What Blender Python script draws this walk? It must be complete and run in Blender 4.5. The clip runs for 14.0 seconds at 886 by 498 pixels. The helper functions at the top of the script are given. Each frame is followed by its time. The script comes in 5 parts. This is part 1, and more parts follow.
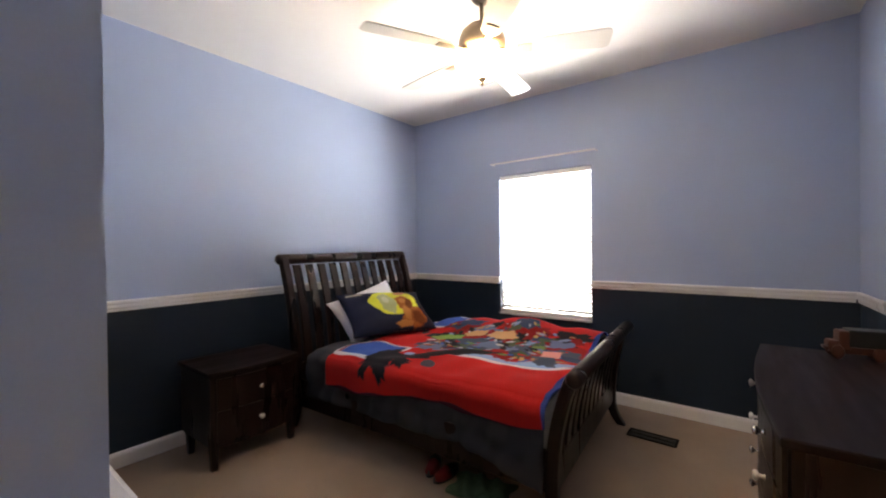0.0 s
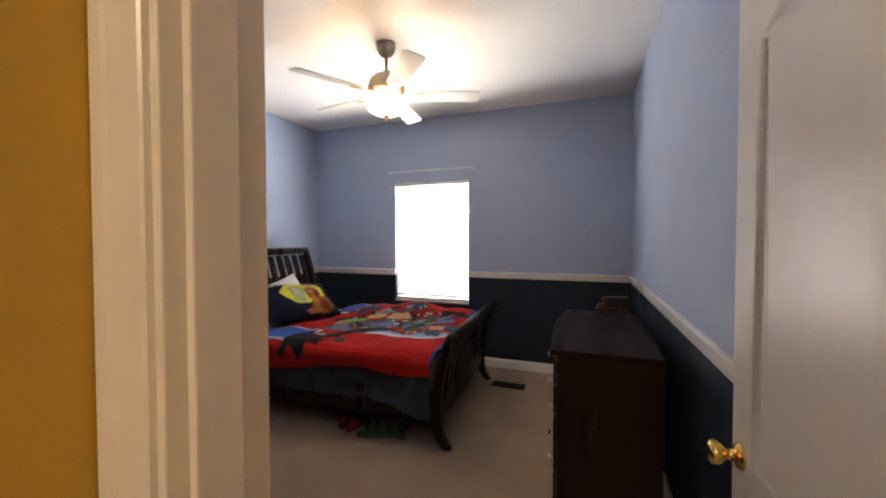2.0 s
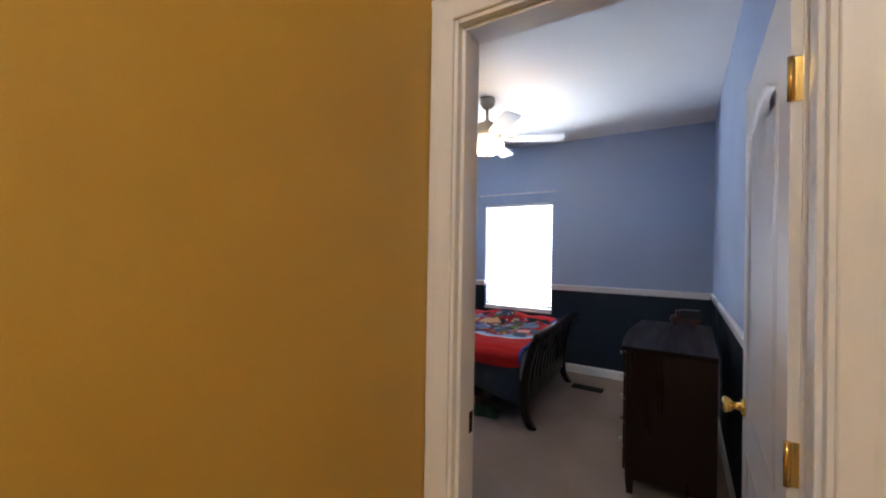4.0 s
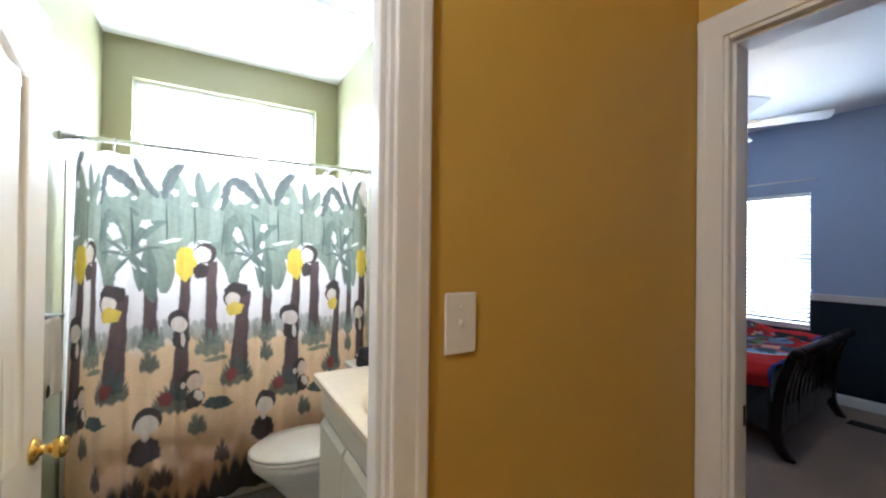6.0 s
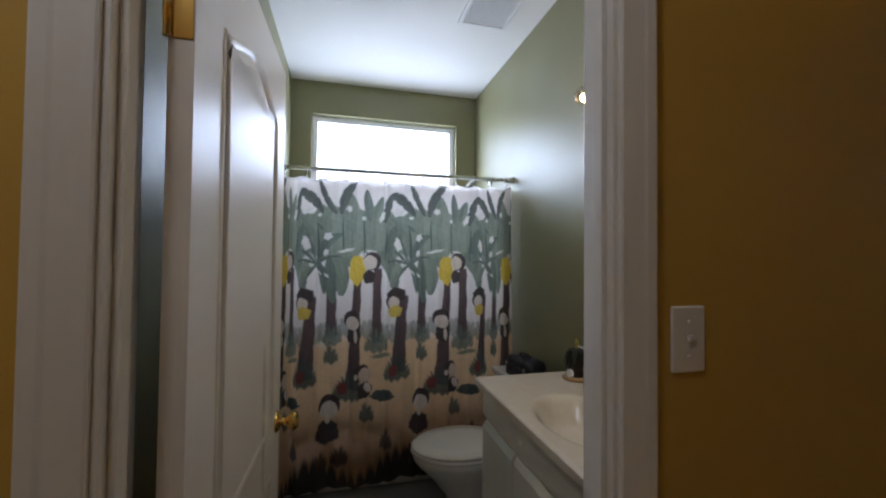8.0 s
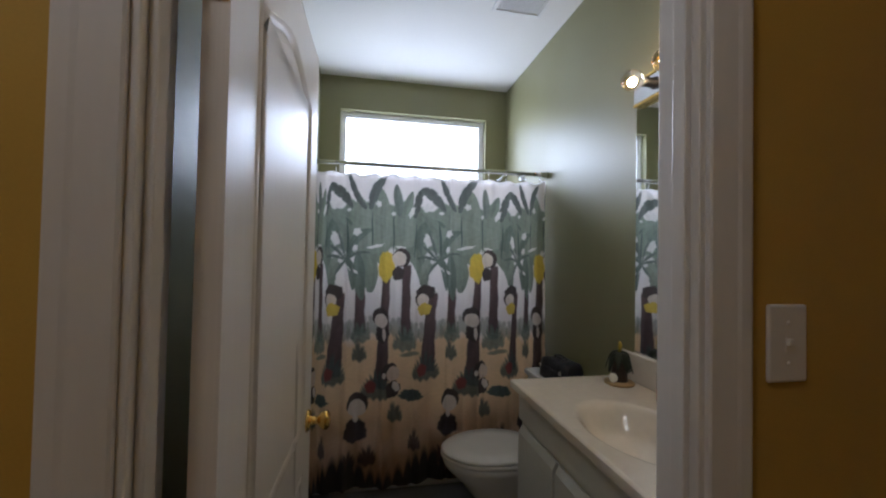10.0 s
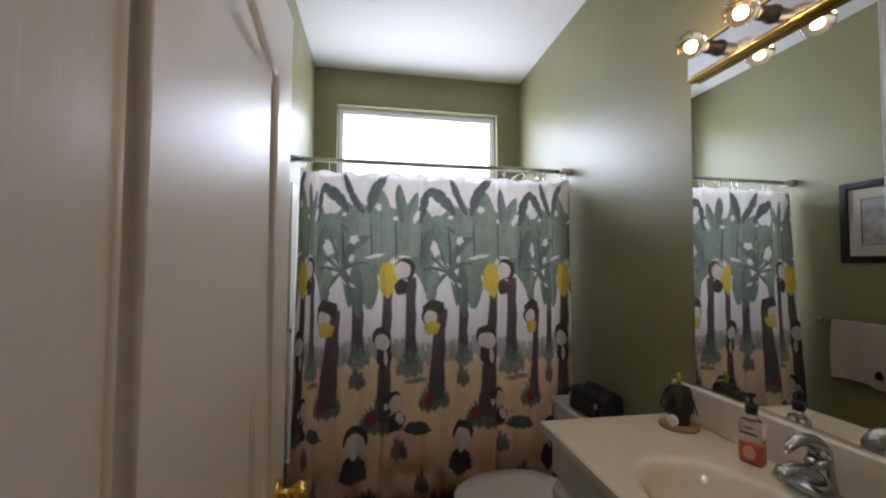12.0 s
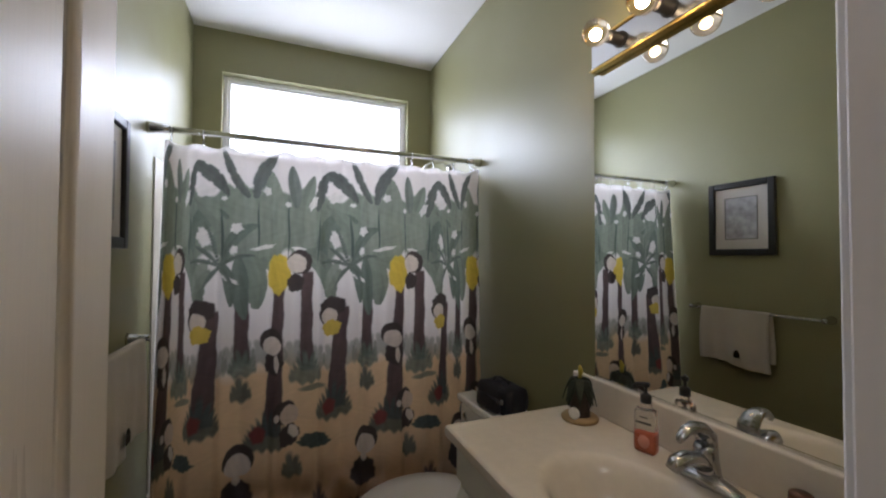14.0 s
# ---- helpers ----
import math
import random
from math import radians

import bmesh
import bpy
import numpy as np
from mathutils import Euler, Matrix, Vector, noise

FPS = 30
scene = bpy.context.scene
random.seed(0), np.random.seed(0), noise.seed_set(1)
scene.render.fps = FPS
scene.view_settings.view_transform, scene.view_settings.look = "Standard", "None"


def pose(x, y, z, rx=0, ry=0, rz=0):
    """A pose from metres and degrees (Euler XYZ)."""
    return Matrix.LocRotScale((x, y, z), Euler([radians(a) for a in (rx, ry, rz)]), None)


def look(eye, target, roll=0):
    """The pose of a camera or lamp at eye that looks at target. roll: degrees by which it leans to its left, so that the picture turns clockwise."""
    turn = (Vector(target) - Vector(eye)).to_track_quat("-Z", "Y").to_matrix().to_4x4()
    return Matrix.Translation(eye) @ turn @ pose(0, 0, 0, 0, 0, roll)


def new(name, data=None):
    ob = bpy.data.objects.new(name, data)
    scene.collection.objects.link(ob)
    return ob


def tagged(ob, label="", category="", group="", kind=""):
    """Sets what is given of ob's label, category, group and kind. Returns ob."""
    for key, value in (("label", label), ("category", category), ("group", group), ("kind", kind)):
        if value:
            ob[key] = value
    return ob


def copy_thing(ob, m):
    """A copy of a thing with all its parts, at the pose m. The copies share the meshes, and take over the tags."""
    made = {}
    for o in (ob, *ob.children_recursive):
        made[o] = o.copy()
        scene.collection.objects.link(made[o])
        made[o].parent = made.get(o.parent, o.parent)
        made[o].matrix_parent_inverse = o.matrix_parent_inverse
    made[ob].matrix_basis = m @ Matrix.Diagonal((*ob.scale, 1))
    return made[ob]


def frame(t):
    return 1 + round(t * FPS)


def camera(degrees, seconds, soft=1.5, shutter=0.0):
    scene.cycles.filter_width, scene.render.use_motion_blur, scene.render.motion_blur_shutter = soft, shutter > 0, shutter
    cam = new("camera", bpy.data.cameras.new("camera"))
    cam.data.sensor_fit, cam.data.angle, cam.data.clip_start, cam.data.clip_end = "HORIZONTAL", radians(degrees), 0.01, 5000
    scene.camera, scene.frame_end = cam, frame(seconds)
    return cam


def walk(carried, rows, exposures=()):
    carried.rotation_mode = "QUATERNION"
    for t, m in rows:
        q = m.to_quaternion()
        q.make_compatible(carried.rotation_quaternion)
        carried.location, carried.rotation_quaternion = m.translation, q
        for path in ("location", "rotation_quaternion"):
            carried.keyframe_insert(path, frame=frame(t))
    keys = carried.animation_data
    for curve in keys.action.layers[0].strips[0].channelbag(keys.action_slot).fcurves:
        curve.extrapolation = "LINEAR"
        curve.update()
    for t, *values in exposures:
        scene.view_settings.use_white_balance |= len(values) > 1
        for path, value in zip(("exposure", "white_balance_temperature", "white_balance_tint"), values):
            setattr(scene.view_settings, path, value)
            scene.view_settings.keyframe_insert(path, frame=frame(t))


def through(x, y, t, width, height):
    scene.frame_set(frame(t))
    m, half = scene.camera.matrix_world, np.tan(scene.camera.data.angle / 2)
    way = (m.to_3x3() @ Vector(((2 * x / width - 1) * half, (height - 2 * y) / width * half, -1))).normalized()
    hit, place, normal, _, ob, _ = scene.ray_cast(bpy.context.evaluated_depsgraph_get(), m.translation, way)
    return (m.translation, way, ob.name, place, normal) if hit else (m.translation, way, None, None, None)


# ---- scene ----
cam = camera(97.1, 14.0, soft=2.1)
PATH = [
    (0, (0.314, -2.241, 1.350), (-0.833, -0.727, 1.337), -0.6),
    (0.5, (0.396, -2.377, 1.353), (-0.670, -0.804, 1.359), -0.7),
    (1, (0.462, -2.529, 1.371), (-0.522, -0.904, 1.330), -0.5),
    (1.5, (0.506, -2.693, 1.379), (-0.340, -0.994, 1.305), -0.2),
    (2, (0.576, -2.860, 1.389), (-0.108, -1.089, 1.342), -0.1),
    (2.2, (0.588, -2.919, 1.391), (-0.129, -1.160, 1.364), -0.3),
    (4.3, (0.764, -3.583, 1.411), (-0.363, -2.053, 1.441), 1.0),
    (4.5, (0.777, -3.622, 1.403), (-0.435, -2.160, 1.446), 0.9),
    (5, (0.811, -3.712, 1.403), (-0.598, -2.439, 1.434), 0.9),
    (5.5, (0.786, -3.800, 1.401), (-0.747, -2.677, 1.416), 1.0),
    (6, (0.749, -3.885, 1.399), (-0.882, -2.908, 1.415), 0.7),
    (6.5, (0.741, -3.937, 1.404), (-0.958, -3.085, 1.430), 0.6),
    (7, (0.729, -3.981, 1.400), (-1.031, -3.263, 1.431), 0.7),
    (7.5, (0.709, -4.019, 1.402), (-1.094, -3.420, 1.429), 0.9),
    (8, (0.695, -4.057, 1.403), (-1.148, -3.598, 1.446), 0.6),
    (8.2, (0.695, -4.068, 1.405), (-1.158, -3.656, 1.448), 0.2),
    (10.3, (0.580, -4.089, 1.383), (-1.288, -3.742, 1.422), 0.9),
    (10.5, (0.553, -4.086, 1.389), (-1.316, -3.746, 1.420), 0.6),
    (11, (0.454, -4.065, 1.395), (-1.423, -3.773, 1.408), 0.1),
    (11.5, (0.363, -4.048, 1.395), (-1.518, -3.784, 1.448), -0.0),
    (12, (0.309, -4.049, 1.404), (-1.562, -3.727, 1.476), 0.4),
    (12.5, (0.241, -4.033, 1.405), (-1.609, -3.603, 1.453), 1.1),
    (13, (0.193, -4.003, 1.408), (-1.629, -3.469, 1.466), 0.7),
    (13.5, (0.186, -3.985, 1.408), (-1.600, -3.341, 1.490), 0.4),
    (14, (0.187, -3.966, 1.398), (-1.574, -3.252, 1.443), 0.3),
]
EXPOSURES = [
    (0.0, 1.76, 7850, 17), (1.0, 1.74, 7850, 17), (1.6, 1.66, 7850, 17), (2.2, 1.28, 7750, 17), (4.3, 1.26, 5600, 12), (5.2, 1.52, 5250, 8), (6.0, 0.98, 5250, 9), (6.5, 0.34, 5200, 10),
    (7.0, -0.38, 5300, 11), (8.2, -1.02, 5250, 13), (10.3, -1.14, 5400, 14), (11.5, -1.00, 5700, 15), (14.0, -0.97, 5700, 16),
]
walk(cam, [(t, look(eye, target, roll)) for t, eye, target, roll in PATH], EXPOSURES)

# ---- world and lights ----
world = bpy.data.worlds.new("world")
scene.world = world
world.use_nodes = True
sky = world.node_tree.nodes.new("ShaderNodeTexSky")
sky.sky_type = "NISHITA"
sky.sun_disc = False
sky.sun_elevation, sky.sun_rotation = radians(48), radians(150)
world.node_tree.links.new(sky.outputs[0], world.node_tree.nodes["Background"].inputs[0])
world.node_tree.nodes["Background"].inputs[1].default_value = 0.12


def lamp(name, kind, m, energy, colour, **settings):
    data = bpy.data.lights.new(name, kind)
    data.energy, data.color = energy, colour
    if kind == "AREA":
        data.shape, data.size, data.size_y = "RECTANGLE", settings["size"], settings["size_y"]
    if kind == "POINT":
        data.shadow_soft_size = settings["radius"]
    if kind == "SUN":
        data.angle = radians(0.5)
    ob = new(name, data)
    ob.matrix_world = m
    return ob


# sun high in the south-east, behind the house as seen through both windows
lamp("sun", "SUN", look((6, -10, 12), (0, 0, 0)), 3.0, (1.0, 0.95, 0.87))
# sky light standing in the two window openings
lamp("bedroom_window_daylight", "AREA", look((-1.177, 1.50, 1.36), (-1.177, 0.0, 1.36)), 57, (0.87, 0.94, 1.0), size=0.90, size_y=1.36)
lamp("bathroom_window_daylight", "AREA", look((-2.66, -3.744, 2.19), (0.0, -3.744, 2.19)), 34, (0.95, 0.97, 1.0), size=1.16, size_y=0.66)
# extra sky stand-in, added outside above the window to brighten the curtain
lamp("bathroom_sky_above", "AREA", look((-3.35, -3.744, 2.95), (-1.85, -3.744, 1.25)), 120, (0.95, 0.97, 1.0), size=1.6, size_y=0.8)
# bulb in the bedroom fan bowl, hall ceiling lamp
lamp("fan_bulb", "POINT", pose(-0.815, -0.375, 2.355), 3.4, (1.0, 0.78, 0.50), radius=0.07)
lamp("hall_bulb", "POINT", pose(0.72, -4.60, 2.55), 18.5, (1.0, 0.92, 0.78), radius=0.10)

# clear bulbs over the bathroom mirror
for i in range(4):
    lamp("vanity_bulb", "POINT", pose(-0.712 + 0.165 * i, -3.113, 2.07), 2.9, (1.0, 0.70, 0.38), radius=0.012)

# ---- node helpers ----


def material(name, colour, rough=0.5, metal=0.0, vary=0.08, scale=6.0, grain=60.0, bump=0.1, bump_distance=0.002, sheen=0.0, clear=0.0, stretch=(1, 1, 1), trans=0.0, spec=0.5):
    """A painted, woven, wooden or metal surface: two scales of colour variation, fine relief and uneven gloss."""
    m = bpy.data.materials.new(name)
    m.use_nodes = True
    t = m.node_tree
    b = t.nodes["Principled BSDF"]
    co = t.nodes.new("ShaderNodeTexCoord")
    mp = t.nodes.new("ShaderNodeMapping")
    mp.inputs["Scale"].default_value = stretch
    t.links.new(co.outputs["Object"], mp.inputs["Vector"])
    big = t.nodes.new("ShaderNodeTexNoise")
    big.inputs["Scale"].default_value, big.inputs["Detail"].default_value = scale, 4
    fine = t.nodes.new("ShaderNodeTexNoise")
    fine.inputs["Scale"].default_value, fine.inputs["Detail"].default_value = grain, 3
    t.links.new(mp.outputs[0], big.inputs["Vector"])
    t.links.new(mp.outputs[0], fine.inputs["Vector"])
    add = t.nodes.new("ShaderNodeMath")
    add.operation = "ADD"
    t.links.new(big.outputs[0], add.inputs[0])
    t.links.new(fine.outputs[0], add.inputs[1])
    ramp = t.nodes.new("ShaderNodeMapRange")
    ramp.inputs["From Min"].default_value, ramp.inputs["From Max"].default_value = 0.6, 1.4
    ramp.inputs["To Min"].default_value, ramp.inputs["To Max"].default_value = 1 - vary, 1 + vary
    t.links.new(add.outputs[0], ramp.inputs["Value"])
    mix = t.nodes.new("ShaderNodeVectorMath")
    mix.operation = "SCALE"
    mix.inputs[0].default_value = colour
    t.links.new(ramp.outputs[0], mix.inputs["Scale"])
    t.links.new(mix.outputs[0], b.inputs["Base Color"])
    gloss = t.nodes.new("ShaderNodeMapRange")
    gloss.inputs["From Min"].default_value, gloss.inputs["From Max"].default_value = 0.3, 0.7
    gloss.inputs["To Min"].default_value, gloss.inputs["To Max"].default_value = rough * 0.8, min(1, rough * 1.2)
    t.links.new(big.outputs[0], gloss.inputs["Value"])
    t.links.new(gloss.outputs[0], b.inputs["Roughness"])
    b.inputs["Metallic"].default_value = metal
    b.inputs["Specular IOR Level"].default_value = spec
    b.inputs["Coat Weight"].default_value = clear
    b.inputs["Coat Roughness"].default_value = 0.15
    b.inputs["Sheen Weight"].default_value = sheen
    b.inputs["Transmission Weight"].default_value = trans
    if bump:
        bp = t.nodes.new("ShaderNodeBump")
        bp.inputs["Strength"].default_value, bp.inputs["Distance"].default_value = bump, bump_distance
        t.links.new(fine.outputs[0], bp.inputs["Height"])
        t.links.new(bp.outputs[0], b.inputs["Normal"])
    return m


def two_paints(name, upper, lower, height):
    """Wall paint in two colours that meet behind the chair rail."""
    m = material(name, upper, 0.55, vary=0.03, scale=2.0, grain=260, bump=0.12, bump_distance=0.0015, spec=0.3)
    t = m.node_tree
    scale = [n for n in t.nodes if n.bl_idname == "ShaderNodeVectorMath"][0]
    geo = t.nodes.new("ShaderNodeNewGeometry")
    sep = t.nodes.new("ShaderNodeSeparateXYZ")
    t.links.new(geo.outputs["Position"], sep.inputs[0])
    gt = t.nodes.new("ShaderNodeMath")
    gt.operation = "GREATER_THAN"
    gt.inputs[1].default_value = height
    t.links.new(sep.outputs["Z"], gt.inputs[0])
    mx = t.nodes.new("ShaderNodeMix")
    mx.data_type = "RGBA"
    mx.inputs[6].default_value, mx.inputs[7].default_value = (*lower, 1), (*upper, 1)
    t.links.new(gt.outputs[0], mx.inputs[0])
    t.links.new(mx.outputs[2], scale.inputs[0])
    return m


def glow(name, colour, strength, rough=0.4):
    m = bpy.data.materials.new(name)
    m.use_nodes = True
    b = m.node_tree.nodes["Principled BSDF"]
    b.inputs["Base Color"].default_value = (*colour, 1)
    b.inputs["Roughness"].default_value = rough
    b.inputs["Emission Color"].default_value = (*colour, 1)
    b.inputs["Emission Strength"].default_value = strength
    return m


def glass(name, colour=(1, 1, 1), rough=0.0, ior=1.45):
    m = bpy.data.materials.new(name)
    m.use_nodes = True
    b = m.node_tree.nodes["Principled BSDF"]
    b.inputs["Base Color"].default_value = (*colour, 1)
    b.inputs["Roughness"].default_value = rough
    b.inputs["IOR"].default_value = ior
    b.inputs["Transmission Weight"].default_value = 1
    return m


def printed(name, rough=0.8, through=0.0, grain=900, sheen=0.2):
    """Cloth that takes its colours from the print stored on the mesh; through: share of light that passes the cloth."""
    m = bpy.data.materials.new(name)
    m.use_nodes = True
    t = m.node_tree
    b, out = t.nodes["Principled BSDF"], t.nodes["Material Output"]
    at = t.nodes.new("ShaderNodeAttribute")
    at.attribute_name = "print"
    weave = t.nodes.new("ShaderNodeTexNoise")
    weave.inputs["Scale"].default_value, weave.inputs["Detail"].default_value = grain, 2
    rng = t.nodes.new("ShaderNodeMapRange")
    rng.inputs["To Min"].default_value, rng.inputs["To Max"].default_value = 0.86, 1.08
    t.links.new(weave.outputs[0], rng.inputs["Value"])
    sc = t.nodes.new("ShaderNodeVectorMath")
    sc.operation = "SCALE"
    t.links.new(at.outputs["Color"], sc.inputs[0])
    t.links.new(rng.outputs[0], sc.inputs["Scale"])
    t.links.new(sc.outputs[0], b.inputs["Base Color"])
    b.inputs["Roughness"].default_value = rough
    b.inputs["Sheen Weight"].default_value = sheen
    b.inputs["Specular IOR Level"].default_value = 0.25
    bp = t.nodes.new("ShaderNodeBump")
    bp.inputs["Strength"].default_value, bp.inputs["Distance"].default_value = 0.25, 0.001
    t.links.new(weave.outputs[0], bp.inputs["Height"])
    t.links.new(bp.outputs[0], b.inputs["Normal"])
    if through:
        tr = t.nodes.new("ShaderNodeBsdfTranslucent")
        t.links.new(sc.outputs[0], tr.inputs["Color"])
        mx = t.nodes.new("ShaderNodeMixShader")
        mx.inputs[0].default_value = through
        t.links.new(b.outputs[0], mx.inputs[1])
        t.links.new(tr.outputs[0], mx.inputs[2])
        t.links.new(mx.outputs[0], out.inputs[0])
    return m


def translucent(name, colour, through, rough=0.5):
    m = material(name, colour, rough, vary=0.03, bump=0.03)
    t = m.node_tree
    tr = t.nodes.new("ShaderNodeBsdfTranslucent")
    tr.inputs["Color"].default_value = (*colour, 1)
    mx = t.nodes.new("ShaderNodeMixShader")
    mx.inputs[0].default_value = through
    t.links.new(t.nodes["Principled BSDF"].outputs[0], mx.inputs[1])
    t.links.new(tr.outputs[0], mx.inputs[2])
    t.links.new(mx.outputs[0], t.nodes["Material Output"].inputs[0])
    return m


# ---- materials ----
BLUE, NAVY = (0.37, 0.455, 0.635), (0.010, 0.020, 0.036)
M_BED_WALL = two_paints("bedroom_paint", BLUE, NAVY, 1.0)
M_HALL = material("gold_wall_paint", (0.53, 0.338, 0.058), 0.55, vary=0.04, scale=2.5, grain=260, bump=0.12, bump_distance=0.0015)
M_BATH = material("olive_wall_paint", (0.236, 0.226, 0.115), 0.42, vary=0.03, scale=2.0, grain=260, bump=0.1, bump_distance=0.001)
M_CEIL = material("ceiling_white", (0.84, 0.83, 0.81), 0.8, vary=0.03, scale=1.5, grain=160, bump=0.2, bump_distance=0.002)
M_TRIM = material("trim_white", (0.74, 0.725, 0.72), 0.32, vary=0.03, scale=3, grain=80, bump=0.05, stretch=(1, 1, 0.15))
M_DOOR = material("door_white", (0.74, 0.70, 0.66), 0.33, vary=0.03, scale=2, grain=34, bump=0.17, bump_distance=0.0016, stretch=(6, 6, 0.20))
M_CARPET = material("beige_carpet", (0.35, 0.26, 0.20), 0.95, vary=0.28, scale=2.2, grain=330, bump=0.9, bump_distance=0.006)
M_VINYL = material("grey_vinyl", (0.16, 0.155, 0.15), 0.45, vary=0.15, scale=5, grain=90, bump=0.08)
M_WOOD = material("dark_cherry_wood", (0.012, 0.0040, 0.0034), 0.30, vary=0.14, scale=3, grain=30, bump=0.02, clear=0.0, stretch=(4, 4, 0.5), spec=0.3)
M_WOODTOP = material("dark_cherry_top", (0.011, 0.0052, 0.0050), 0.46, vary=0.2, scale=3, grain=30, bump=0.02, clear=0.0, stretch=(5, 0.6, 1), spec=0.12)
M_NICKEL = material("brushed_nickel", (0.72, 0.70, 0.66), 0.28, 1.0, vary=0.05, bump=0.03)
M_BRASS = material("polished_brass", (0.83, 0.56, 0.16), 0.2, 1.0, vary=0.06, bump=0.03)
M_CHROME = material("chrome", (0.70, 0.71, 0.73), 0.14, 1.0, vary=0.02, bump=0.0)
M_BLADE = material("fan_white", (0.72, 0.69, 0.63), 0.45, vary=0.04, scale=4, grain=60, bump=0.06, stretch=(1, 6, 1))
M_FANMETAL = material("fan_pewter", (0.42, 0.36, 0.28), 0.35, 0.7, vary=0.1, bump=0.04)
M_BOWL = glow("fan_bowl_glass", (1.0, 0.79, 0.52), 9.0)
M_GREYCLOTH = material("grey_comforter", (0.030, 0.035, 0.048), 0.9, vary=0.15, scale=5, grain=260, bump=0.3, bump_distance=0.003, sheen=0.0)
M_MATTRESS = material("mattress_ticking", (0.45, 0.45, 0.46), 0.9, vary=0.06, grain=200, bump=0.2)
M_PILLOWWHITE = material("white_pillowcase", (0.72, 0.72, 0.74), 0.85, vary=0.05, scale=5, grain=220, bump=0.25, sheen=0.2)
M_BLANKET = printed("fleece_blanket", 1.0, 0.0, 420, 0.0)
M_PILLOW = printed("printed_pillowcase", 0.95, 0.0, 600, 0.0)
M_CURTAIN = printed("printed_shower_cloth", 0.8, 0.55, 900, 0.0)
M_LINER = translucent("shower_liner", (0.85, 0.83, 0.79), 0.58)
M_BLIND = translucent("blind_slat", (0.66, 0.66, 0.64), 0.02, 0.45)
M_VINYLFRAME = material("window_vinyl", (0.80, 0.80, 0.80), 0.4, vary=0.02, bump=0.02)
M_PANE = glass("window_glass")
M_MIRROR = material("mirror_silver", (0.86, 0.88, 0.87), 0.004, 1.0, vary=0.005, bump=0.0)
M_PORCELAIN = material("porcelain", (0.74, 0.73, 0.71), 0.1, vary=0.02, bump=0.0, clear=0.4)
M_MARBLE = material("cultured_marble", (0.70, 0.64, 0.56), 0.16, vary=0.05, scale=9, grain=40, bump=0.01, clear=0.3)
M_SURROUND = material("tub_surround_cream", (0.46, 0.42, 0.34), 0.45, vary=0.04, scale=4, grain=50, bump=0.03)
M_CABINET = material("cabinet_white", (0.62, 0.61, 0.55), 0.4, vary=0.03, scale=3, grain=60, bump=0.05)
M_PLATE = material("switch_plastic", (0.76, 0.73, 0.70), 0.35, vary=0.02, bump=0.0)
M_BLACK = material("black_plastic", (0.012, 0.012, 0.013), 0.35, vary=0.2, bump=0.05)
M_BRONZE = material("vent_bronze", (0.014, 0.011, 0.009), 0.7, 0.0, vary=0.2, bump=0.05, spec=0.1)
M_TOWEL = material("cream_terry", (0.50, 0.455, 0.385), 0.95, vary=0.1, scale=8, grain=420, bump=0.8, bump_distance=0.004, sheen=0.4)
# greyer and rougher than M_CHROME
M_FAUCET = material("grey_chrome", (0.46, 0.47, 0.49), 0.20, 1.0, vary=0.06, bump=0.02)
M_COPPER = material("copper_lid", (0.10, 0.045, 0.026), 0.4, 0.6, vary=0.1, bump=0.05)
M_GRASS = material("lawn", (0.06, 0.10, 0.03), 0.95, vary=0.4, scale=0.6, grain=12, bump=0.5)
M_SIDING = material("house_siding", (0.55, 0.53, 0.48), 0.7, vary=0.05, bump=0.1)

# ---- mesh helpers ----


def box(bm, x0, x1, y0, y1, z0, z1, bevel=0.0, seg=2):
    v = bmesh.ops.create_cube(bm, size=1)["verts"]
    for p in v:
        p.co = Vector(((x0 + x1) / 2 + p.co.x * (x1 - x0), (y0 + y1) / 2 + p.co.y * (y1 - y0), (z0 + z1) / 2 + p.co.z * (z1 - z0)))
    if bevel:
        e = {e for p in v for e in p.link_edges}
        bmesh.ops.bevel(bm, geom=list(e), offset=bevel, segments=seg, affect="EDGES", profile=0.5)
    return bm


def prism(bm, pts, axis, a, b):
    """A closed outline in the two other axes (in order x, y, z), carried along an axis from a to b."""
    def at(p, c):
        q = list(p)
        q.insert("xyz".index(axis), c)
        return q
    lo = [bm.verts.new(at(p, a)) for p in pts]
    hi = [bm.verts.new(at(p, b)) for p in pts]
    n = len(pts)
    fs = [bm.faces.new(lo), bm.faces.new(hi)]
    for i in range(n):
        fs.append(bm.faces.new((lo[i], lo[(i + 1) % n], hi[(i + 1) % n], hi[i])))
    bmesh.ops.recalc_face_normals(bm, faces=fs)
    return bm


